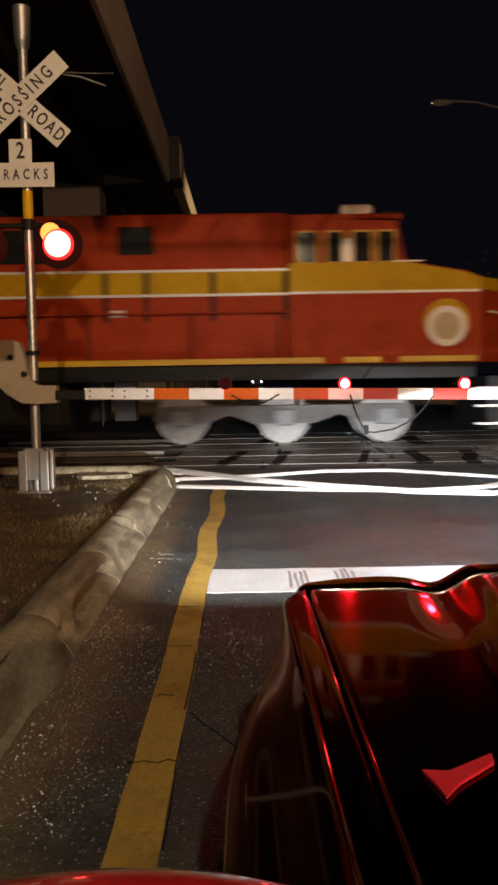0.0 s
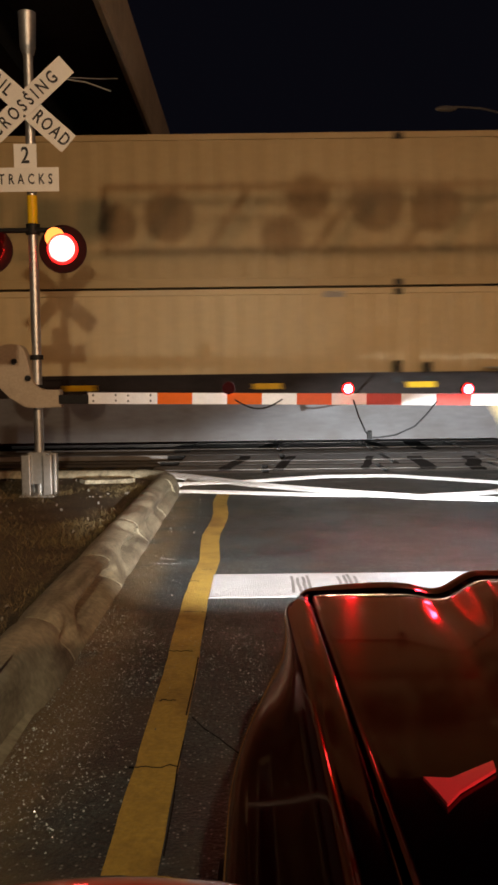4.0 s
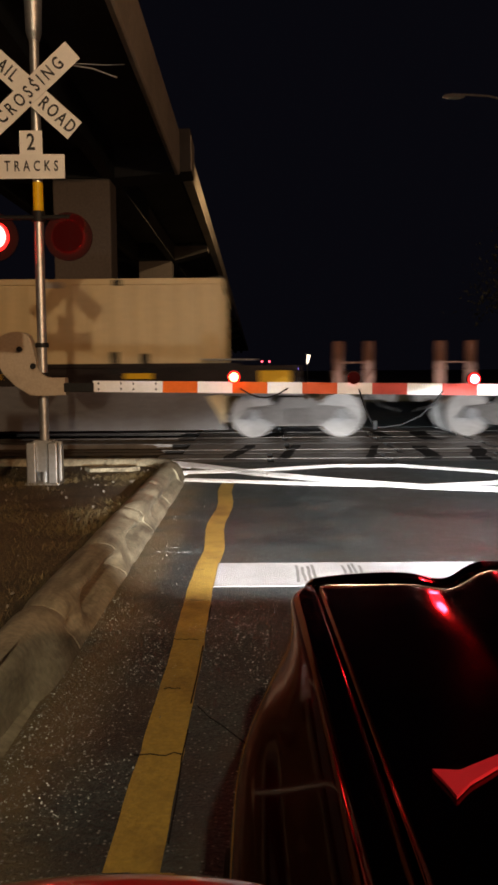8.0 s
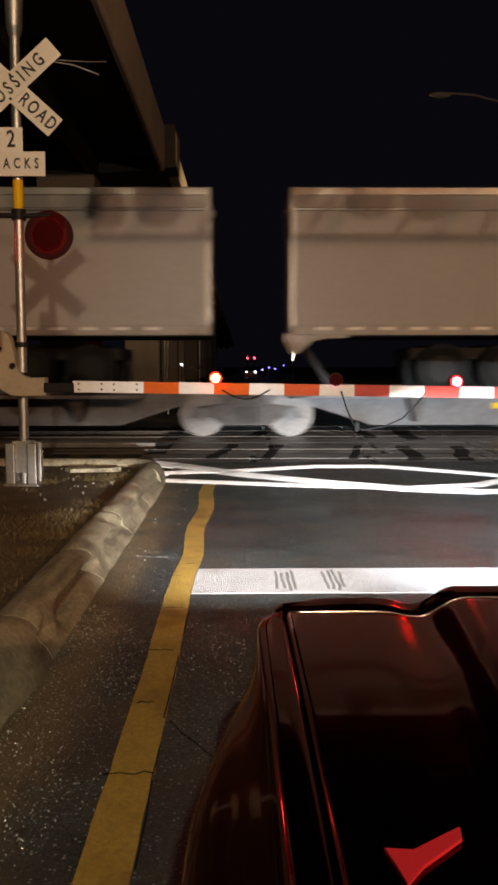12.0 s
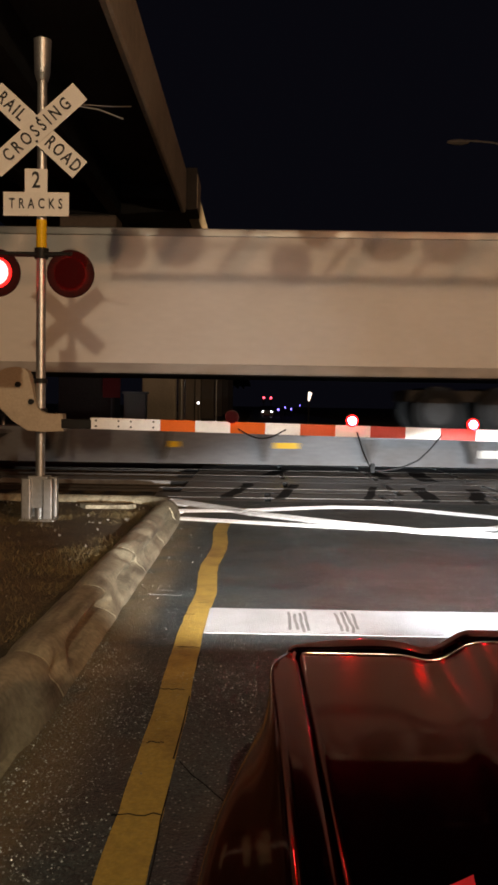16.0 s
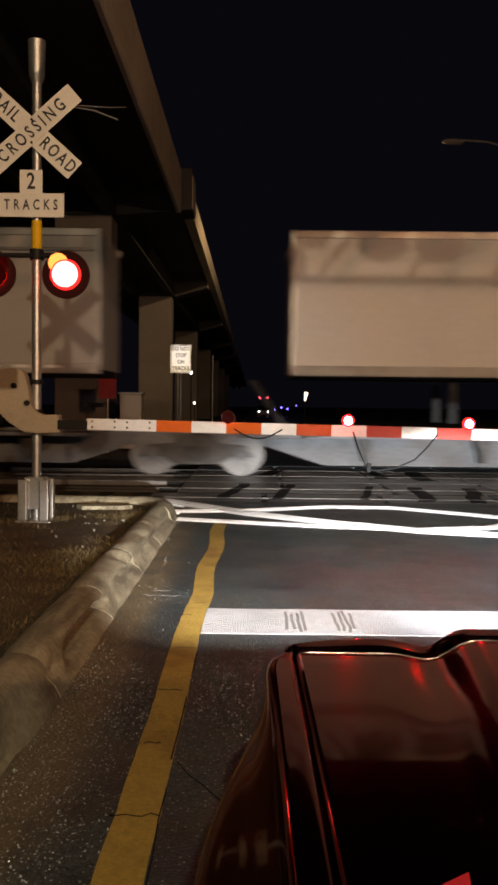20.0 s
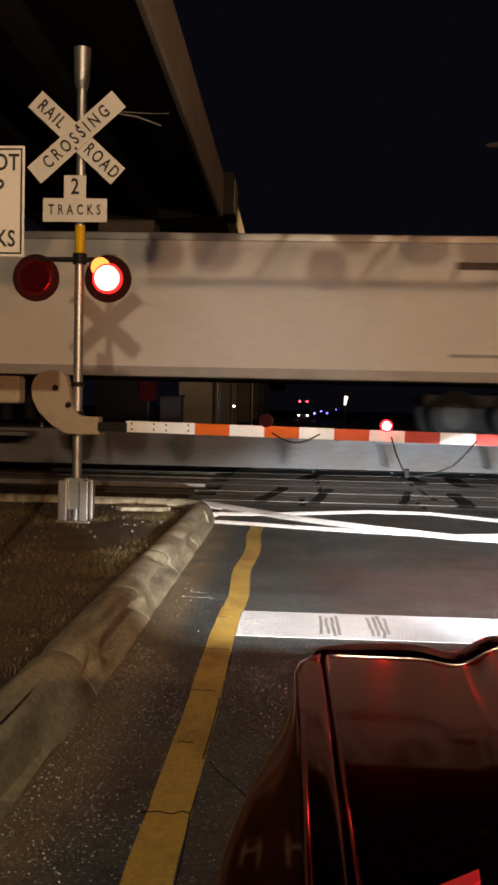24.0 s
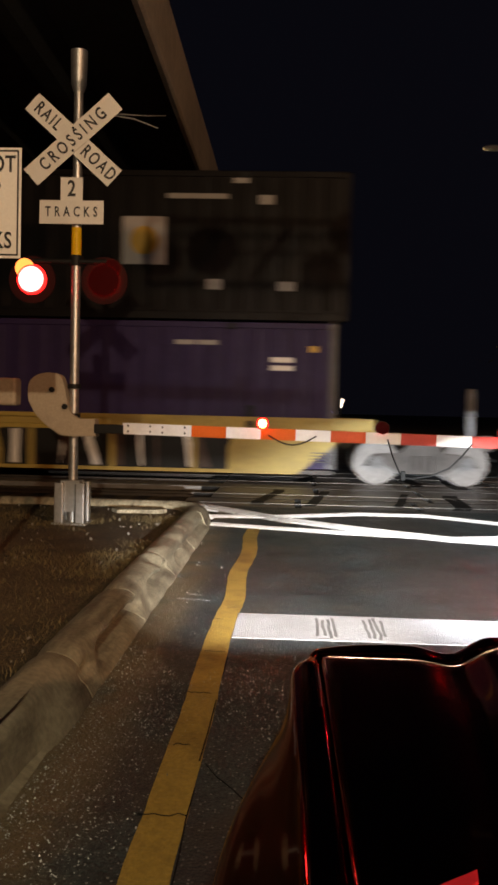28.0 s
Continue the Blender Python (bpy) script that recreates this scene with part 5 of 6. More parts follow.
    for x, z, w, h, m in marks:
        part("marking", box(B(), x, f - 0.006, z, x + w, f + 0.022, z + h), m, th, "small unreadable lettering")
    return th


def spine_car(s, units, stops):
    """An articulated spine car; units: spans of its trailers along the train, stops: its bogies."""
    th = car("spine_car", "grey articulated spine car carrying highway trailers", s, "rail car", "spine cars")
    for x in stops:
        bogie(th, x - s, s)
    for a, b in zip(stops, stops[1:]):
        a, b = a - s, b - s
        bm = B()
        prism(bm, [(a + 0.2, 0.92), (b - 0.2, 0.92), (b - 0.2, 0.66), (b - 1.3, 0.62), (b - 2.6, 0.2), (a + 2.6, 0.2), (a + 1.3, 0.62), (a + 0.2, 0.66)], "y", -0.42, 0.42)
        part("centre_sill", bm, STEEL_GREY, th, "pale grey tapered centre sill")
        for c in (b - 3.9, a + 2.6):
            part("wheel_deck", box(B(), c - 1.8, -1.3, 0.78, c + 1.8, 1.3, 0.86, 0.01), STEEL_GREY, th)
        for k in range(6):
            c = a + 3.4 + k * (b - a - 6.8) / 5
            part("side_bracket", prism(B(), [(c - 0.2, 0.86), (c + 0.16, 0.86), (c + 0.1, 0.52), (c + 0.03, 0.3), (c - 0.02, 0.3), (c - 0.06, 0.52)], "y", -1.0, -0.42), BOGIE, th)
        part("hitch", prism(B(), [(a + 1.75, 0.9), (a + 1.9, 0.9), (a + 1.18, 1.95), (a + 1.04, 1.95)], "y", -0.3, -0.2), BLACK, th)
    for x, w in ((stops[0] - s - 0.8, -1), (stops[-1] - s + 0.8, 1)):
        coupler(th, x, w)
    return th


first = spine_car(113.0, 5, (114.35, 132.05, 149.4, 166.7, 184.0, 201.4))
second = spine_car(202.5, 5, (203.6, 220.2, 238.9, 256.4, 273.5, 291.0))
for x in (24.15, 29.05, 31.1, 61.15, 63.6, 74.55, 82.85):
    part("reflector", box(B(), x, -0.44, 0.54, x + 0.5, -0.425, 0.66), AMBER, first, "yellow reflective strip")
for x in (28.1, 33.5, 67.85, 76.9):
    part("stencil_panel", box(B(), x, -0.434, 0.4, x + 0.55, -0.424, 0.56), TAPE, first, "pale stencilled panel")
part("placard", box(B(), 9.33, -0.45, 0.53, 9.72, -0.425, 0.76, 0.01), AMBER, second, "square yellow reflective placard")
trailer(115.3, 16.05, skirt=(6.0, 11.6), emblem=1.6)
trailer(132.9, 16.0, skirt=(5.7, 12.2), emblem=14.35, nose_left=True)
trailer(149.95, 16.1, skirt=(5.7, 11.8), nose_left=True)
trailer(167.35, 16.1, plain=True)
trailer(184.55, 16.25, skirt=(5.6, 13.2), emblem=14.5)
trailer(203.7, 14.6, emblem=1.7)
trailer(222.05, 16.15, plain=True, marks=((7.05, 3.1, 0.62, 0.15, LOGO_GOLD),))
trailer(239.6, 16.15, plain=True, marks=((13.4, 2.7, 0.75, 0.14, LOGO_GREY), (13.4, 2.5, 0.75, 0.08, LOGO_GREY)))
trailer(256.95, 16.0, plain=True, marks=((12.3, 4.2, 2.2, 0.14, LOGO_BROWN), (13.5, 2.64, 1.0, 0.14, LOGO_BROWN), (12.2, 2.5, 2.3, 0.06, LOGO_GREY)))
trailer(274.0, 16.05, skirt=(4.9, 13.0), emblem=14.45)

# last well car: yellow, violet container under a black one
th = car("well_car", "yellow well car with painted scrawls carrying dark containers", 295.2, "rail car", "well cars")
well_body(th, 0.0, C53, WELL_YELLOW, "yellow well side", 1.3, 1.2)
for x, w in ((-1.3, -1), (C53 + 1.3, 1)):
    bogie(th, x, 295.2)
    coupler(th, x + w * 0.9, w)
    part("end_post", box(B(), x + w * 0.9 - 0.07, -1.2, 1.0, x + w * 0.9 + 0.07, -1.1, 1.95, 0.01), STEEL_GREY, th)
part("painted_patch", box(B(), 9.1, -1.4215, 0.27, 13.6, -1.417, 1.0), BLACK, th, "black spray-painted patch")
random.seed(7)
for k in range(26):
    x = 9.2 + k * 0.165 + random.uniform(-0.1, 0.1)
    lean = random.uniform(-0.25, 0.25)
    w = random.uniform(0.12, 0.3)
    part("scrawl", prism(B(), [(x, 0.3), (x + w, 0.3), (x + w + lean, 0.98), (x + lean, 0.98)], "y", -1.4245 - 0.003 * (k % 3) - 0.0004 * k, -1.419), (BLACK, TAPE, BLACK, LOGO_BROWN, BLACK)[k % 5], th, "spray-painted scrawl")
container(295.3, C53 - 0.55, 0.3, H, VIOLET_BOX, "violet container under a black one", marks=((12.4, 2.76, ((0, 0.4), (0.45, 0.85)), 0.09, LOGO_GREY), (14.3, 2.44, ((0, 0.45),), 0.1, TAPE), (14.3, 2.28, ((0, 0.45),), 0.1, TAPE), (15.05, 2.66, ((0, 0.18),), 0.12, LOGO_GOLD)), casting=STEEL_GREY)
container(295.2, C53 - 0.25, 3.21, H + 0.04, BLACK_BOX, "black container with a round placard on top of a violet one", marks=((7.0, 5.7, ((0, 1.5),), 0.1, LOGO_GREY), (12.3, 5.62, ((0, 1.2),), 0.1, LOGO_GREY), (13.6, 5.93, ((0, 0.3),), 0.1, LOGO_GREY), (14.1, 5.56, ((0, 0.3),), 0.18, LOGO_GREY), (13.1, 3.9, ((0, 0.3),), 0.2, LOGO_GREY), (14.5, 3.88, ((0, 0.34),), 0.18, LOGO_GREY)), round_mark=(11.85, 4.74, 0.39, LOGO_GOLD))


# ---- small things on the median and beyond the tracks ----
def dry_grass():
    """Thin dry blades and litter over the median."""
    rng = np.random.default_rng(3)
    verts, faces = [], []
    n = 0
    while n < 46000:
        y = 10.9 - 9.5 * rng.random() ** 1.0
        x = -1.13 - 3.6 * rng.random() ** 1.3
        v = noise.noise(Vector((x * 0.9, y * 0.9, 3.0))) + 0.35 * noise.noise(Vector((x * 3, y * 3, 1.0)))
        if v < -0.28 + 0.3 * rng.random():
            n += 0.4
            continue
        z = 0.14 + 0.05 * noise.noise(Vector((x, y, 0.15)) * 0.9) + 0.03 * noise.noise(Vector((x, y, 0.15)) * 3.1)
        h = 0.012 + 0.05 * rng.random() ** 2
        a = rng.random() * 6.283
        lean = rng.normal(0, 0.8, 2) * h
        w = 0.0025 + 0.002 * rng.random()
        dx, dy = math.cos(a) * w, math.sin(a) * w
        k = len(verts)
        verts += [(x - dx, y - dy, z - 0.01), (x + dx, y + dy, z - 0.01), (x + lean[0], y + lean[1], z + h)]
        faces.append((k, k + 1, k + 2))
        n += 1
    me = bpy.data.meshes.new("grass")
    me.from_pydata(verts, [], faces)
    me.materials.append(GRASS)
    tagged(new("grass", me), "thin brown dry grass on the median", "grass", kind="stuff")


dry_grass()


def pebbles():
    rng = np.random.default_rng(5)
    bm = B()
    for k in range(420):
        if k < 260:
            x, y, z = -1.15 - 2.8 * rng.random(), 10.9 - 7 * rng.random() ** 1.5, 0.165
        else:
            x, y, z = -0.88 + 0.5 * rng.random() ** 2, 3 + 8 * rng.random(), 0.003
        r = (0.006 + 0.016 * rng.random() ** 3) * (1.0 if k < 260 else 0.45)
        bmesh.ops.create_icosphere(bm, subdivisions=1, radius=r, matrix=Matrix.Translation((x, y, z)) @ Euler(rng.random(3) * 3).to_matrix().to_4x4() @ Matrix.Diagonal((1, 0.7, 0.5, 1)))
    tagged(solid("gravel", bm, STONE), "scattered pale gravel on the median and gutter", "gravel", kind="stuff")


pebbles()


def grit():
    """Loose bright grit in the gutter and over the near asphalt."""
    rng = np.random.default_rng(9)
    verts, faces = [], []
    while len(faces) < 4 * 2700:
        x, y = -0.88 + 0.95 * rng.random() ** 1.3, 1.8 + 3.4 * rng.random() ** 1.4
        if noise.noise(Vector((x * 2.2, y * 1.1, 8.0))) + 0.25 * rng.random() < 0.1:
            continue
        r = 0.0012 + 0.0042 * rng.random() ** 3
        a = rng.random() * 6.28
        k = len(verts)
        for j in range(3):
            verts.append((x + math.cos(a + j * 2.094) * r, y + math.sin(a + j * 2.094) * r, 0.0005))
        verts.append((x + rng.normal(0, r * 0.4), y + rng.normal(0, r * 0.4), 0.001 + r * 1.1))
        faces += [(k, k + 1, k + 3), (k + 1, k + 2, k + 3), (k + 2, k, k + 3), (k, k + 2, k + 1)]
    me = bpy.data.meshes.new("grit")
    me.from_pydata(verts, [], faces)
    me.materials.append(GRIT)
    tagged(new("grit", me), "loose glinting grit on the asphalt by the kerb", "grit", kind="stuff")


GRIT = surface("pale_grit", (0.50, 0.58, 0.60), 0.2, grain=0.3, stain=0.3, bump=0.0)
grit()
bm = B()
prism(bm, [(-2.0, 10.42), (-1.52, 10.5), (-1.42, 10.62), (-1.9, 10.72), (-2.1, 10.6)], "z", 0.1, 0.19)
tagged(solid("concrete_slab", bm, CONCRETE), "small broken concrete slab in the median earth", "slab")

LIT_RED = glow("distant_red_light", (1.0, 0.06, 0.10), 9)
LIT_WHITE = glow("distant_white_light", (0.95, 0.9, 1.0), 6)
LIT_BLUE = glow("distant_blue_light", (0.22, 0.15, 1.0), 5)
LIT_WARM = glow("distant_warm_light", (1.0, 0.8, 0.62), 2.2)
BOX_RED = surface("red_box_paint", (0.4, 0.02, 0.02), 0.5, grain=0.1, stain=0.2)
BOX_WHITE = surface("white_box_paint", (0.55, 0.5, 0.45), 0.6, grain=0.1, stain=0.2)
LEAF = surface("dark_leaves", (0.012, 0.013, 0.008), 0.8, grain=0.4, stain=0.3, scale=8, bump=0.0)


def far_lamp(x, y, z, r, mat, label, stem=True):
    th = thing("far_light", label, "light", "lights down the road")
    bm = B()
    bmesh.ops.create_icosphere(bm, subdivisions=2, radius=r, matrix=Matrix.Translation((x, y, z)))
    part("bulb", bm, mat, th)
    part("bracket", rod(B(), (x, y + r, z - r * 0.3), (x, y + r, -0.1 if stem else z - r * 2), r * 0.35, 8), BLACK, th)


def traffic_signal(x, y, z):
    th = thing("traffic_signal", "distant traffic signal showing red", "traffic signal", "distant signals")
    part("housing", box(B(), x - 0.2, y, z - 0.8, x + 0.2, y + 0.3, z + 0.25, 0.03), BLACK, th)
    bm = B()
    bmesh.ops.create_icosphere(bm, subdivisions=2, radius=0.17, matrix=Matrix.Translation((x, y - 0.02, z)))
    part("red_light", bm, LIT_RED, th)
    part("pole", rod(B(), (x, y + 0.2, -0.1), (x, y + 0.2, z + 0.6), 0.06, 8), BLACK, th)


traffic_signal(1.25, 150, 2.9)
traffic_signal(2.5, 150, 2.9)


def far_car(x, y, lit):
    th = thing("car", "distant car with its headlamps on", "car", "cars down the road")
    bm = B()
    prism(bm, [(y, 0.3), (y, 0.85), (y + 1.0, 0.95), (y + 1.6, 1.45), (y + 3.2, 1.45), (y + 4.2, 0.95), (y + 4.4, 0.3)], "x", x, x + 1.8)
    part("body", bm, CAR_TRIM, th)
    for dx in (0.3, 1.5):
        bm = B()
        bmesh.ops.create_icosphere(bm, subdivisions=2, radius=0.13, matrix=Matrix.Translation((x + dx, y - 0.05, 0.7)))
        part("headlamp", bm, lit, th)
        part("wheel", rod(B(), (x + dx - 0.1, y + 0.8, 0.32), (x + dx + 0.1, y + 0.8, 0.32), 0.32, 14), RUBBER, th)


far_car(0.6, 120, LIT_WHITE)
for x, y, z, r, m in ((3.0, 118, 1.0, 0.15, LIT_BLUE), (3.9, 118, 1.3, 0.13, LIT_BLUE), (4.8, 120, 1.1, 0.12, LIT_BLUE), (6.1, 122, 1.6, 0.09, LIT_BLUE)):
    far_lamp(x, y, z, r, m, "blue light of a distant vehicle")
th = thing("marker_post", "slim post with a small lit white panel beyond the tracks", "sign")
part("post", rod(B(), (3.62, 60.06, -0.1), (3.62, 60.06, 2.4), 0.05, 8), BLACK, th)
part("lit_panel", prism(B(), [(3.56, 1.82), (3.68, 1.82), (3.86, 2.4), (3.58, 2.46)], "y", 59.98, 60.02), LIT_WARM, th, "small lit panel")
far_lamp(-4.1, 58, 3.6, 0.1, LIT_WHITE, "small white lamp beside a bridge pier")
far_lamp(-6.5, 55, 2.9, 0.06, LIT_WHITE, "small white lamp below the bridge")
far_lamp(-4.4, 66, 1.6, 0.09, LIT_WHITE, "small white lamp below the bridge")

th = thing("far_signal", "red lamp of the opposite crossing signal on its post", "signal lamp")
FAR_RED = glow("far_signal_glow", (1.0, 0.03, 0.05), 1.3)
part("lamp_box", box(B(), -7.02, 23.0, 2.27, -6.43, 23.15, 2.78, 0.05), FAR_RED, th, "glowing red lamp box")
part("post", rod(B(), (-6.72, 23.2, -0.1), (-6.72, 23.2, 2.9), 0.05, 10), GALV, th, "", True)

th = thing("warning_sign", "red sign panel on a post beside the bridge pier", "sign")
part("panel", box(B(), -4.75, 27.0, 1.6, -4.2, 27.03, 2.35, 0.01), BOX_RED, th)
part("post", rod(B(), (-4.48, 27.06, -0.1), (-4.48, 27.06, 1.7), 0.03, 8), GALV, th)
th = thing("signal_cabinet", "pale equipment cabinet beside the far track", "cabinet")
part("body", box(B(), -4.25, 28.0, 0.0, -3.55, 28.6, 1.75, 0.03), BOX_WHITE, th)
part("roof", box(B(), -4.3, 27.95, 1.75, -3.5, 28.65, 1.82, 0.02), GALV, th)
for x, y, h in ((-2.9, 63, 5.0), (-3.95, 46, 3.4)):
    th = thing("marker_post", "thin pale post beyond the tracks", "post", "thin posts")
    part("post", rod(B(), (x, y, -0.1), (x, y, h), 0.05, 8), GALV, th, "", True)
    part("cap", rod(B(), (x, y, h), (x, y, h + 0.08), 0.07, 8), GALV, th)


def tree(x, y, h, seed):
    rng = random.Random(seed)
    th = thing("tree", "dark leafy tree standing beyond the tracks", "tree", "trees beyond the tracks")
    bm = B()
    rod(bm, (x, y, -0.1), (x, y, h * 0.5), 0.22, 9, 0.12)
    tips = []
    for k in range(9):
        a = k * 2.4
        r = h * rng.uniform(0.12, 0.3)
        p = (x + math.cos(a) * r, y + math.sin(a) * r, h * rng.uniform(0.5, 0.85))
        rod(bm, (x, y, h * rng.uniform(0.3, 0.5)), p, 0.08, 6, 0.03)
        tips.append(p)
    part("trunk", bm, BLACK, th)
    verts, faces = [], []
    for k in range(2600):
        p = tips[k % len(tips)]
        q = Vector(p) + Vector((rng.gauss(0, h * 0.09), rng.gauss(0, h * 0.09), rng.gauss(0, h * 0.07)))
        s = rng.uniform(0.08, 0.2)
        n = len(verts)
        for j in range(3):
            verts.append((q.x + rng.uniform(-s, s), q.y + rng.uniform(-s, s), q.z + rng.uniform(-s, s)))
        faces.append((n, n + 1, n + 2))
    me = bpy.data.meshes.new("crown")
    me.from_pydata(verts, [], faces)
    me.materials.append(LEAF)
    o = new("crown", me)
    o.parent = th


tree(17.5, 54, 11.5, 1)
tree(21.5, 60, 12.5, 2)
tree(25, 56, 11, 3)


# ---- the waiting car ----

def grid(fn, us, vs):
    """A sheet through fn(u, v)."""
    bm = B()
    rows = [[bm.verts.new(fn(u, v)) for v in vs] for u in us]
    for a, b in zip(rows, rows[1:]):
        for i in range(len(vs) - 1):
            bm.faces.new((a[i], a[i + 1], b[i + 1], b[i]))
    bmesh.ops.recalc_face_normals(bm, faces=bm.faces)
    return bm


CX, CW = 0.93, 0.94      # the car's middle and half width


def steps(a, b, n):
    return [a + (b - a) * k / n for k in range(n + 1)]


def hood_point(x, y):
    """A nearly flat hood with a raised centre between two creases that spread towards the windscreen."""
    d = abs(x - CX)
    crease = 0.475 + 0.135 * (2.0 - y)
    back = 1 - smoothstep(1.2, 2.0, 2.0 - y)
    z = 0.857 + 0.075 * (2.0 - y) - 0.012 * max(0, (1.3 - y)) ** 2
    z += (0.012 + 0.020 * back) * (1 - smoothstep(crease - 0.09, crease + 0.005, d))
    z -= 0.012 * (1 - smoothstep(0.12, 0.6, 2.0 - y)) * math.exp(-((d - crease - 0.02) / 0.045) ** 2)
    lip = max(0.0, min(y, 1.99) - 1.945)
    z -= 0.525 * max(0.0, min(y, 1.945) - 1.925) ** 2 + 0.021 * lip + 0.25 * lip ** 2
    # rolled edges at the front and the sides
    front = max(0.0, y - 1.988) / 0.018
    z -= 0.016 * (1 - math.sqrt(max(0.0, 1 - min(1.0, front) ** 2)))
    side = max(0.0, d - 0.782) / 0.012
    z -= 0.012 * (1 - math.sqrt(max(0.0, 1 - min(1.0, side) ** 2)))
    x = CX + (x - CX) * (1 + 0.010 * (2.0 - y))
    return (x, y, z)


def nose_point(x, y):
    """The panel ahead of the hood's front edge, rolled over its own front."""
    d = abs(x - CX)
    z = hood_point(CX + min(d, 0.77), 1.97)[2] - 0.002 - 0.004 * (1 - smoothstep(2.008, 2.022, y)) + 0.035 * max(0.0, 2.09 - max(y, 2.022))
    z += 0.006 * math.exp(-((d - 0.62) / 0.1) ** 2)
    corner = max(0.0, d - 0.70) / 0.11
    roll = max(0.0, min(1.0, (y - 2.085 + 0.05 * corner ** 2) / 0.05))
    z -= 0.05 * (1 - math.sqrt(max(0.0, 1 - roll ** 2)))
    z -= 0.03 * (1 - math.sqrt(max(0.0, 1 - min(1.0, max(0.0, d - 0.79) / 0.035) ** 2)))
    z -= 1.4 * max(0.0, y - 2.134)
    return (CX + (x - CX) * (1 - 0.04 * max(0.0, y - 2.06) / 0.1), y, z)


def own_car():
    th = thing("car", "dark red car waiting with its headlamps on", "car")
    edge = [0.0, 0.002, 0.005, 0.009, 0.013, 0.016]
    across = [CX - 0.794 + e for e in edge] + steps(CX - 0.772, CX + 0.772, 96) + [CX + 0.794 - e for e in edge[::-1]]
    part("hood", grid(hood_point, across, steps(-0.1, 1.94, 40) + steps(1.95, 1.986, 12) + steps(1.989, 2.006, 10)), CAR_RED, th, "glossy dark red hood with a raised centre", True)
    run = [(x, 1.990, hood_point(x, 1.985)[2] - 0.001) for x in steps(CX - 0.775, CX + 0.775, 90)]
    flank = [(CX - 0.784 * (1 + 0.010 * (2.0 - y)), y, hood_point(CX - 0.778, y)[2] - 0.003 - 0.014 * smoothstep(1.86, 1.55, y)) for y in steps(1.55, 1.97, 20)]
    run = flank + [(CX - 0.782, 1.984, flank[-1][2] - 0.002)] + run + [(CX + 0.782, 1.984, flank[-1][2] - 0.002)] + [(2 * CX - x, y, z) for x, y, z in flank[::-1]]
    part("hood_moulding", tube(B(), run, 0.0040, 12), MOULDING, th, "thin bright moulding along the hood edge", True)
    for sgn in (-1, 1):
        seal = [(CX + sgn * d, y, hood_point(CX - 0.77, min(y, 1.985))[2] - 0.010) for d, y in ((0.809, 1.55), (0.808, 1.7), (0.807, 1.85), (0.806, 1.94), (0.804, 1.98), (0.800, 2.002), (0.792, 2.018), (0.778, 2.026))]
        part("edge_trim", tube(B(), seal, 0.009, 10), CAR_RED, th, "dark red trim round the hood corner", True)
    part("nose_panel", grid(nose_point, steps(CX - 0.825, CX + 0.825, 160), steps(2.009, 2.035, 6) + steps(2.045, 2.08, 3) + steps(2.085, 2.135, 10) + [2.15, 2.17, 2.2]), CAR_RED, th, "dark red panel ahead of the hood", True)
    for sgn in (-1, 1):
        def fender(u, v):
            # u runs along the car, v from the hood gap over the crest down the side
            y = u
            top = 0.857 + 0.075 * (2.0 - y) - 0.012 * max(0, (1.3 - y)) ** 2
            crest = 0.846 - 0.052 * smoothstep(1.78, 2.14, y) ** 1.4
            inner = min(0.798 + 0.008 * (2.0 - y), crest - 0.012)
            side = 0.966 - 0.115 * smoothstep(1.1, 2.14, y) ** 1.2
            out = [(inner - 0.004, -0.014), (inner + 0.002, -0.003), (crest - 0.012, 0.001), (crest, 0.0), (crest + 0.014, -0.012), (crest + (side - crest) * 0.45, -0.06), (side - 0.006, -0.13), (side, -0.22), (side - 0.004, -0.36), (side - 0.03, -0.58)]
            d, dz = spline(out, v)
            z = top + dz - (0.16 * smoothstep(2.03, 2.18, y) + 0.01 * smoothstep(1.9, 2.05, y)) * (1 - v / 9)
            return (CX + sgn * d, y, z)
        part("fender", grid(fender, steps(0.2, 1.8, 36) + steps(1.82, 2.15, 22), steps(0, 9, 54)), CAR_RED, th, "dark red front fender", True)
        bm = B()
        rod(bm, (CX + sgn * 0.98, 1.1, 0.34), (CX + sgn * 0.74, 1.1, 0.34), 0.34, 32)
        w = part("wheel", bm, RUBBER, th, "", True)
        part("rim", rod(B(), (CX + sgn * 0.99, 1.1, 0.34), (CX + sgn * 0.9, 1.1, 0.34), 0.22, 24), CHROME, w, "", True)
        hl = part("headlamp", box(B(), CX + sgn * 0.57 - 0.13, 1.84, 0.6, CX + sgn * 0.57 + 0.13, 1.975, 0.72, 0.02), CHROME, th, "headlamp")
        c = CX + sgn * 0.57
        # unseen plates added ahead of each headlamp to shape its beam
        part("headlamp_hood", prism(B(), [(1.97, 0.686), (2.2, 0.686 if sgn > 0 else 0.664), (2.2, 0.697), (1.97, 0.697)], "x", c - 0.16, c + 0.16), CAR_TRIM, hl)
        if sgn > 0:
            part("beam_shield", prism(B(), [(c - 0.16, 0.6635), (c - 0.042, 0.6635), (c + 0.012, 0.6815), (c + 0.16, 0.6815), (c + 0.16, 0.6855), (c - 0.16, 0.6855)], "y", 2.18, 2.2), CAR_TRIM, hl)
        part("headlamp_lip", box(B(), CX + sgn * 0.57 - 0.3, 2.085, 0.55, CX + sgn * 0.57 + 0.3, 2.20, 0.63, 0.003), CAR_TRIM, hl)
        bm = B()
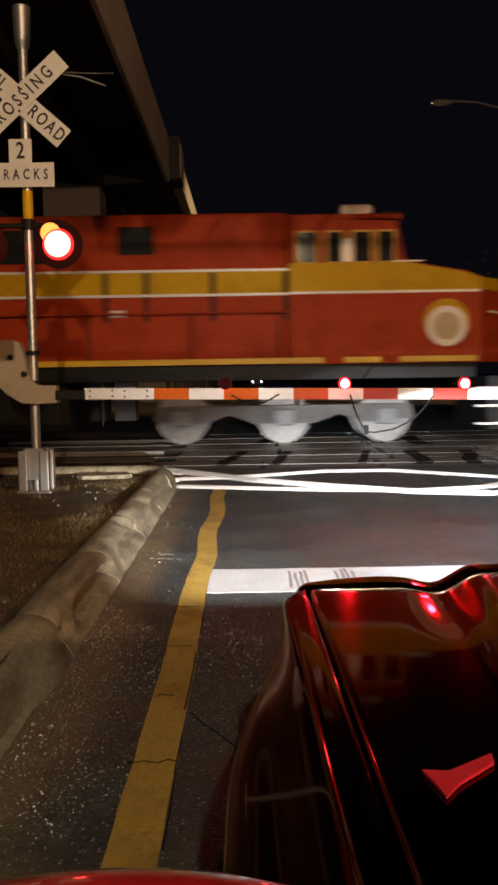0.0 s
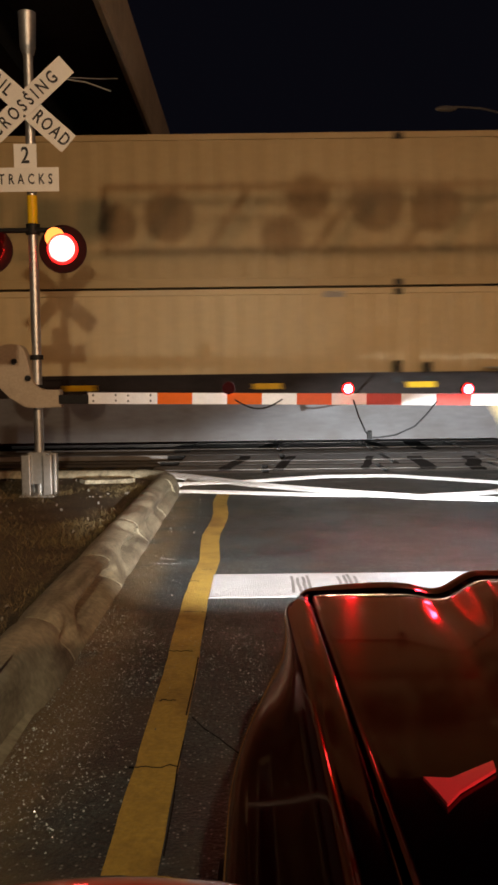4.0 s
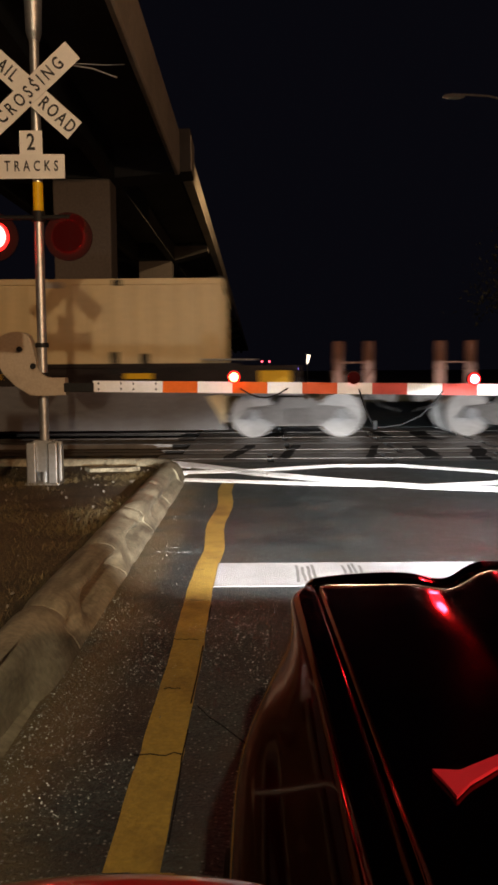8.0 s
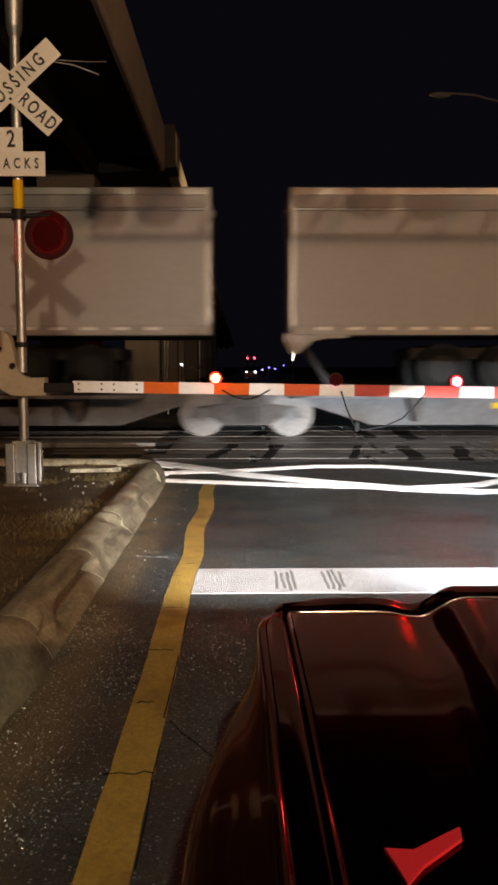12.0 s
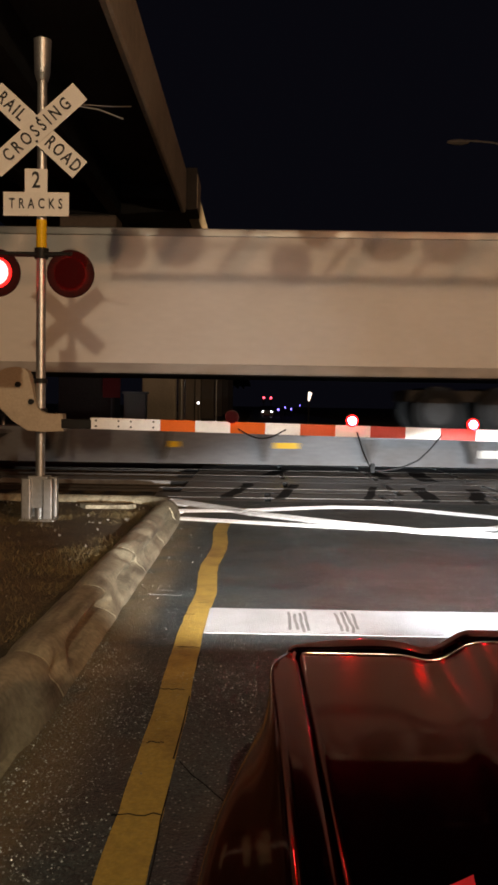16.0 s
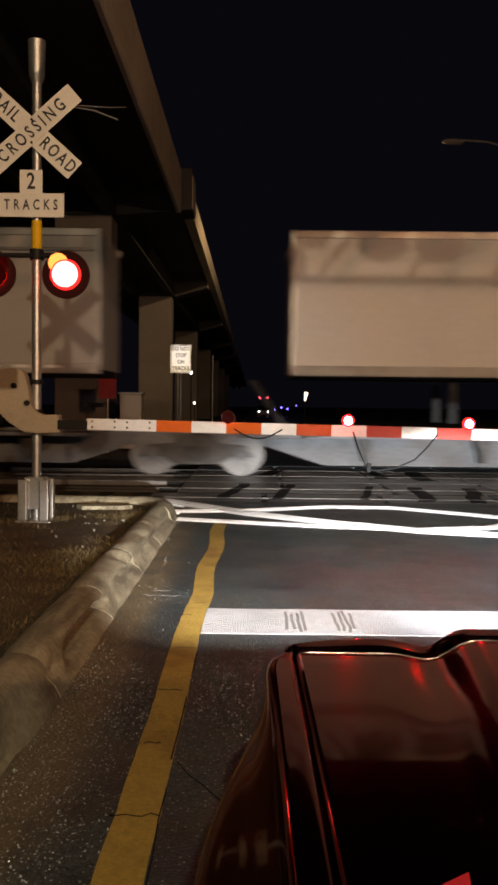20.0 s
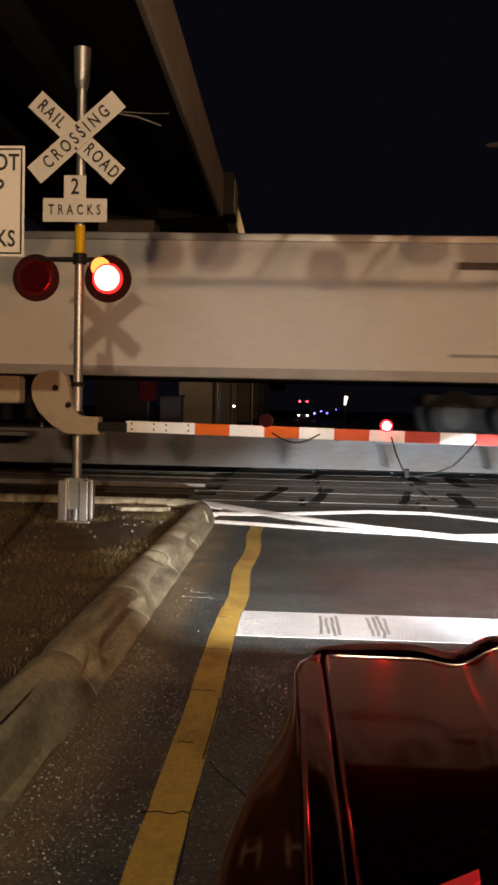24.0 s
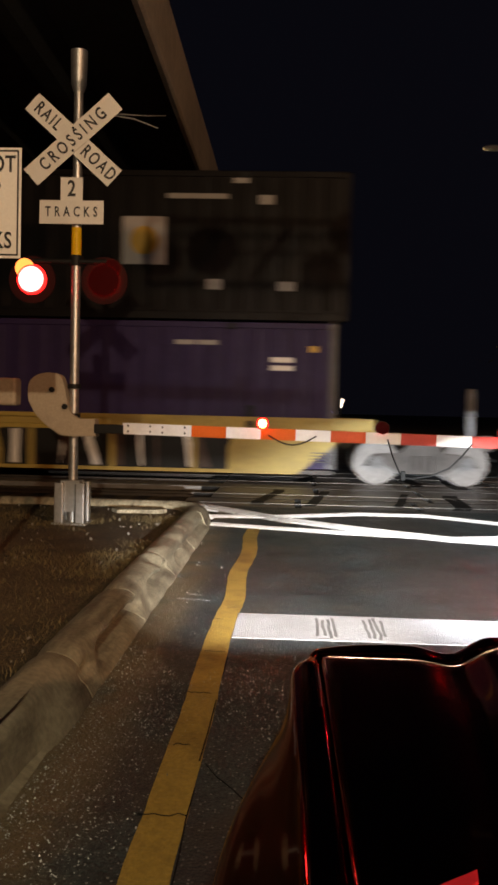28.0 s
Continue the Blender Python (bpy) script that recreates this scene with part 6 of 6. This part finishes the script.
        box(bm, CX + sgn * 0.9 - 0.03, -1.4, 0.3, CX + sgn * 0.9 + 0.03, 0.24, 0.98, 0.03)
        part("door", bm, CAR_RED, th)
    part("bumper", box(B(), CX - 0.84, 1.7, 0.25, CX + 0.84, 2.08, 0.58, 0.08), CAR_RED, th)
    part("grille", box(B(), CX - 0.45, 1.9, 0.58, CX + 0.45, 2.03, 0.74, 0.02), CAR_TRIM, th)
    part("cowl", box(B(), CX - 0.75, -0.32, 0.8, CX + 0.75, -0.11, 1.0, 0.02), CAR_TRIM, th)
    bm = B()
    prism(bm, [(-0.2, 1.0), (-0.95, 1.46), (-0.98, 1.46), (-0.24, 1.0)], "x", CX - 0.68, CX + 0.68)
    part("windscreen", bm, GLASS, th)
    bm = B()
    prism(bm, [(-0.92, 1.4), (-2.15, 1.38), (-2.2, 1.43), (-1.6, 1.475), (-1.0, 1.46)], "x", CX - 0.62, CX + 0.62)
    part("roof", bm, CAR_RED, th)
    part("rear_window", prism(B(), [(-2.18, 1.41), (-2.72, 1.02), (-2.68, 1.0), (-2.14, 1.38)], "x", CX - 0.6, CX + 0.6), GLASS, th)
    for sgn in (-1, 1):
        a, b = sorted((CX + sgn * 0.6, CX + sgn * 0.66))
        part("side_window", prism(B(), [(-0.32, 1.0), (-0.92, 1.4), (-2.15, 1.38), (-2.66, 1.0)], "x", a + 0.02, b - 0.02), GLASS, th)
        for p, q in (((-0.24, 1.0), (-0.94, 1.45)), ((-1.5, 1.0), (-1.52, 1.42)), ((-2.68, 1.0), (-2.17, 1.41))):
            part("roof_pillar", rod(B(), (CX + sgn * 0.66, *p), (CX + sgn * 0.62, *q), 0.03, 8), CAR_RED, th)
        bm = B()
        rod(bm, (CX + sgn * 0.95, -2.0, 0.34), (CX + sgn * 0.74, -2.0, 0.34), 0.34, 32)
        w = part("wheel", bm, RUBBER, th, "", True)
        part("rim", rod(B(), (CX + sgn * 0.96, -2.0, 0.34), (CX + sgn * 0.9, -2.0, 0.34), 0.22, 24), CHROME, w, "", True)
        a, b = sorted((CX + sgn * 0.62, CX + sgn * 0.86))
        part("tail_lamp", box(B(), a, -3.03, 0.68, b, -2.96, 0.82, 0.02), CAR_RED_PALE, th)

    def quarter(u, v):
        # the tail: shoulders drawn in towards the boot, rounded over the sides
        c = CX + 0.93 * math.sin(v) * (1 - 0.05 * smoothstep(-2.0, -3.0, u))
        z = 0.32 + (0.70 - 0.10 * smoothstep(-2.4, -3.0, u)) * max(0.0, math.cos(v)) ** 0.35
        return (c, u, z)
    part("rear_body", grid(quarter, steps(-3.0, -1.42, 14), steps(-math.pi / 2, math.pi / 2, 28)), CAR_RED, th, "dark red rear body", True)
    part("rear_bumper", box(B(), CX - 0.88, -3.06, 0.3, CX + 0.88, -2.94, 0.86, 0.05), CAR_RED, th)
    part("floor_pan", box(B(), CX - 0.78, -2.9, 0.22, CX + 0.78, 1.7, 0.32), CAR_TRIM, th)
    for sgn in (-1, 1):
        a, b = sorted((CX + sgn * 0.2, CX + sgn * 0.62))
        part("seat", box(B(), a, -1.75, 0.35, b, -1.2, 0.98, 0.06), CAR_TRIM, th)
    bm = B()
    bmesh.ops.create_uvsphere(bm, u_segments=28, v_segments=16, radius=1, matrix=Matrix.Translation((-0.05, 0.30, 1.087)) @ Matrix.Diagonal((0.16, 0.055, 0.085, 1)))
    m = part("mirror_housing", bm, CAR_RED_PALE, th, "red wing mirror housing", True)
    part("mirror_arm", rod(B(), (0.02, 0.28, 1.02), (0.12, 0.2, 0.93), 0.025, 10), CAR_TRIM, m)
    bm = B()
    red = [(0.176, 0.872), (0.203, 0.868), (0.26, 0.915), (0.256, 0.89), (0.207, 0.838), (0.186, 0.806), (0.182, 0.838)]
    lo = [bm.verts.new((x, y, hood_point(x, y)[2] + 0.001)) for x, y in red]
    hi = [bm.verts.new((x, y, hood_point(x, y)[2] + 0.005)) for x, y in red]
    bm.faces.new(hi)
    bm.faces.new(lo[::-1])
    for k in range(len(red)):
        bm.faces.new((lo[k], lo[(k + 1) % len(red)], hi[(k + 1) % len(red)], hi[k]))
    bmesh.ops.recalc_face_normals(bm, faces=bm.faces)
    part("hood_graphic", bm, RED_PATCH, th, "bright red patch on the hood")
    # wiper and its arm by the windscreen
    bm = B()
    tube(bm, [(0.3, -0.2, 0.95), (0.7, -0.28, 0.99), (1.0, -0.3, 1.0)], 0.012, 6)
    part("wiper", bm, CAR_TRIM, th)
    return th


own_car()


# ---- moving things ----
def train_at(t):
    """How far the train has run, leftwards, by t seconds."""
    k = (0.08, 11.06, 21.74, 32.42, 43.46, 54.46, 65.50, 76.50, 87.62, 98.67, 109.78, 120.76, 131.89, 142.85, 153.95, 165.06, 176.19, 187.34, 198.91, 210.07, 221.28, 232.59, 243.85, 254.97, 266.07, 277.10, 288.23, 298.97, 309.93)
    i = min(int(t), 27)
    return k[i] + (k[i + 1] - k[i]) * (t - i)


# spans in which the first lamps of each pair are lit; the others are lit between them
LIT = ((0.0, 0.52), (1.1, 1.86), (2.45, 3.06), (3.62, 4.25), (4.87, 5.53), (6.12, 6.72), (7.3, 7.9), (8.68, 9.25), (9.87, 10.5), (11.12, 11.72), (12.32, 12.9), (13.58, 14.2),
       (14.8, 15.4), (16.06, 16.7), (17.3, 17.92), (18.52, 19.1), (19.72, 20.36), (20.95, 21.6), (22.2, 22.87), (23.55, 24.1), (24.7, 25.3), (25.92, 26.65), (27.3, 27.9))


def flash_rows(first, place, lead):
    """The lens swings half a turn at each change, its lit face out or away."""
    angle = 0 if first else 180
    rows = [(0.0, angle)]
    for t in [t for span in LIT for t in span][1:]:
        f = round((t - (2 * lead if t in (3.06, 16.06) else lead)) * FPS)
        rows += [((f - 1 + j) / FPS, angle + 60 * j) for j in range(4)]
        angle += 180
    rows.append((28.0, angle))
    return [(t, pose(*place, 0, 0, a)) for t, a in rows]


def motions():
    for th, s in MOVING:
        walk(th, [(t, pose(s - train_at(t), YT, 0)) for t in range(29)])
    for o, place, s, r in SPIN:
        # a wheel turns while it is near the road
        near = [k / 20 for k in range(561) if abs(s - train_at(k / 20)) < 7.5]
        if not near:
            continue
        a0, a1 = near[0], near[-1]
        deg = lambda t: -math.degrees((train_at(t) - train_at(a0)) / r)
        rows = [(0.0, pose(*place))] if a0 > 0 else []
        rows += [(t, pose(*place, 0, deg(t), 0)) for t in near]
        if a1 < 28.0:
            rows.append((28.0, pose(*place, 0, deg(a1), 0)))
        walk(o, rows)
    for lens, first, place in FLASH:
        walk(lens, flash_rows(first, place, 0.06 if place[2] < 2 else 0.0))


motions()
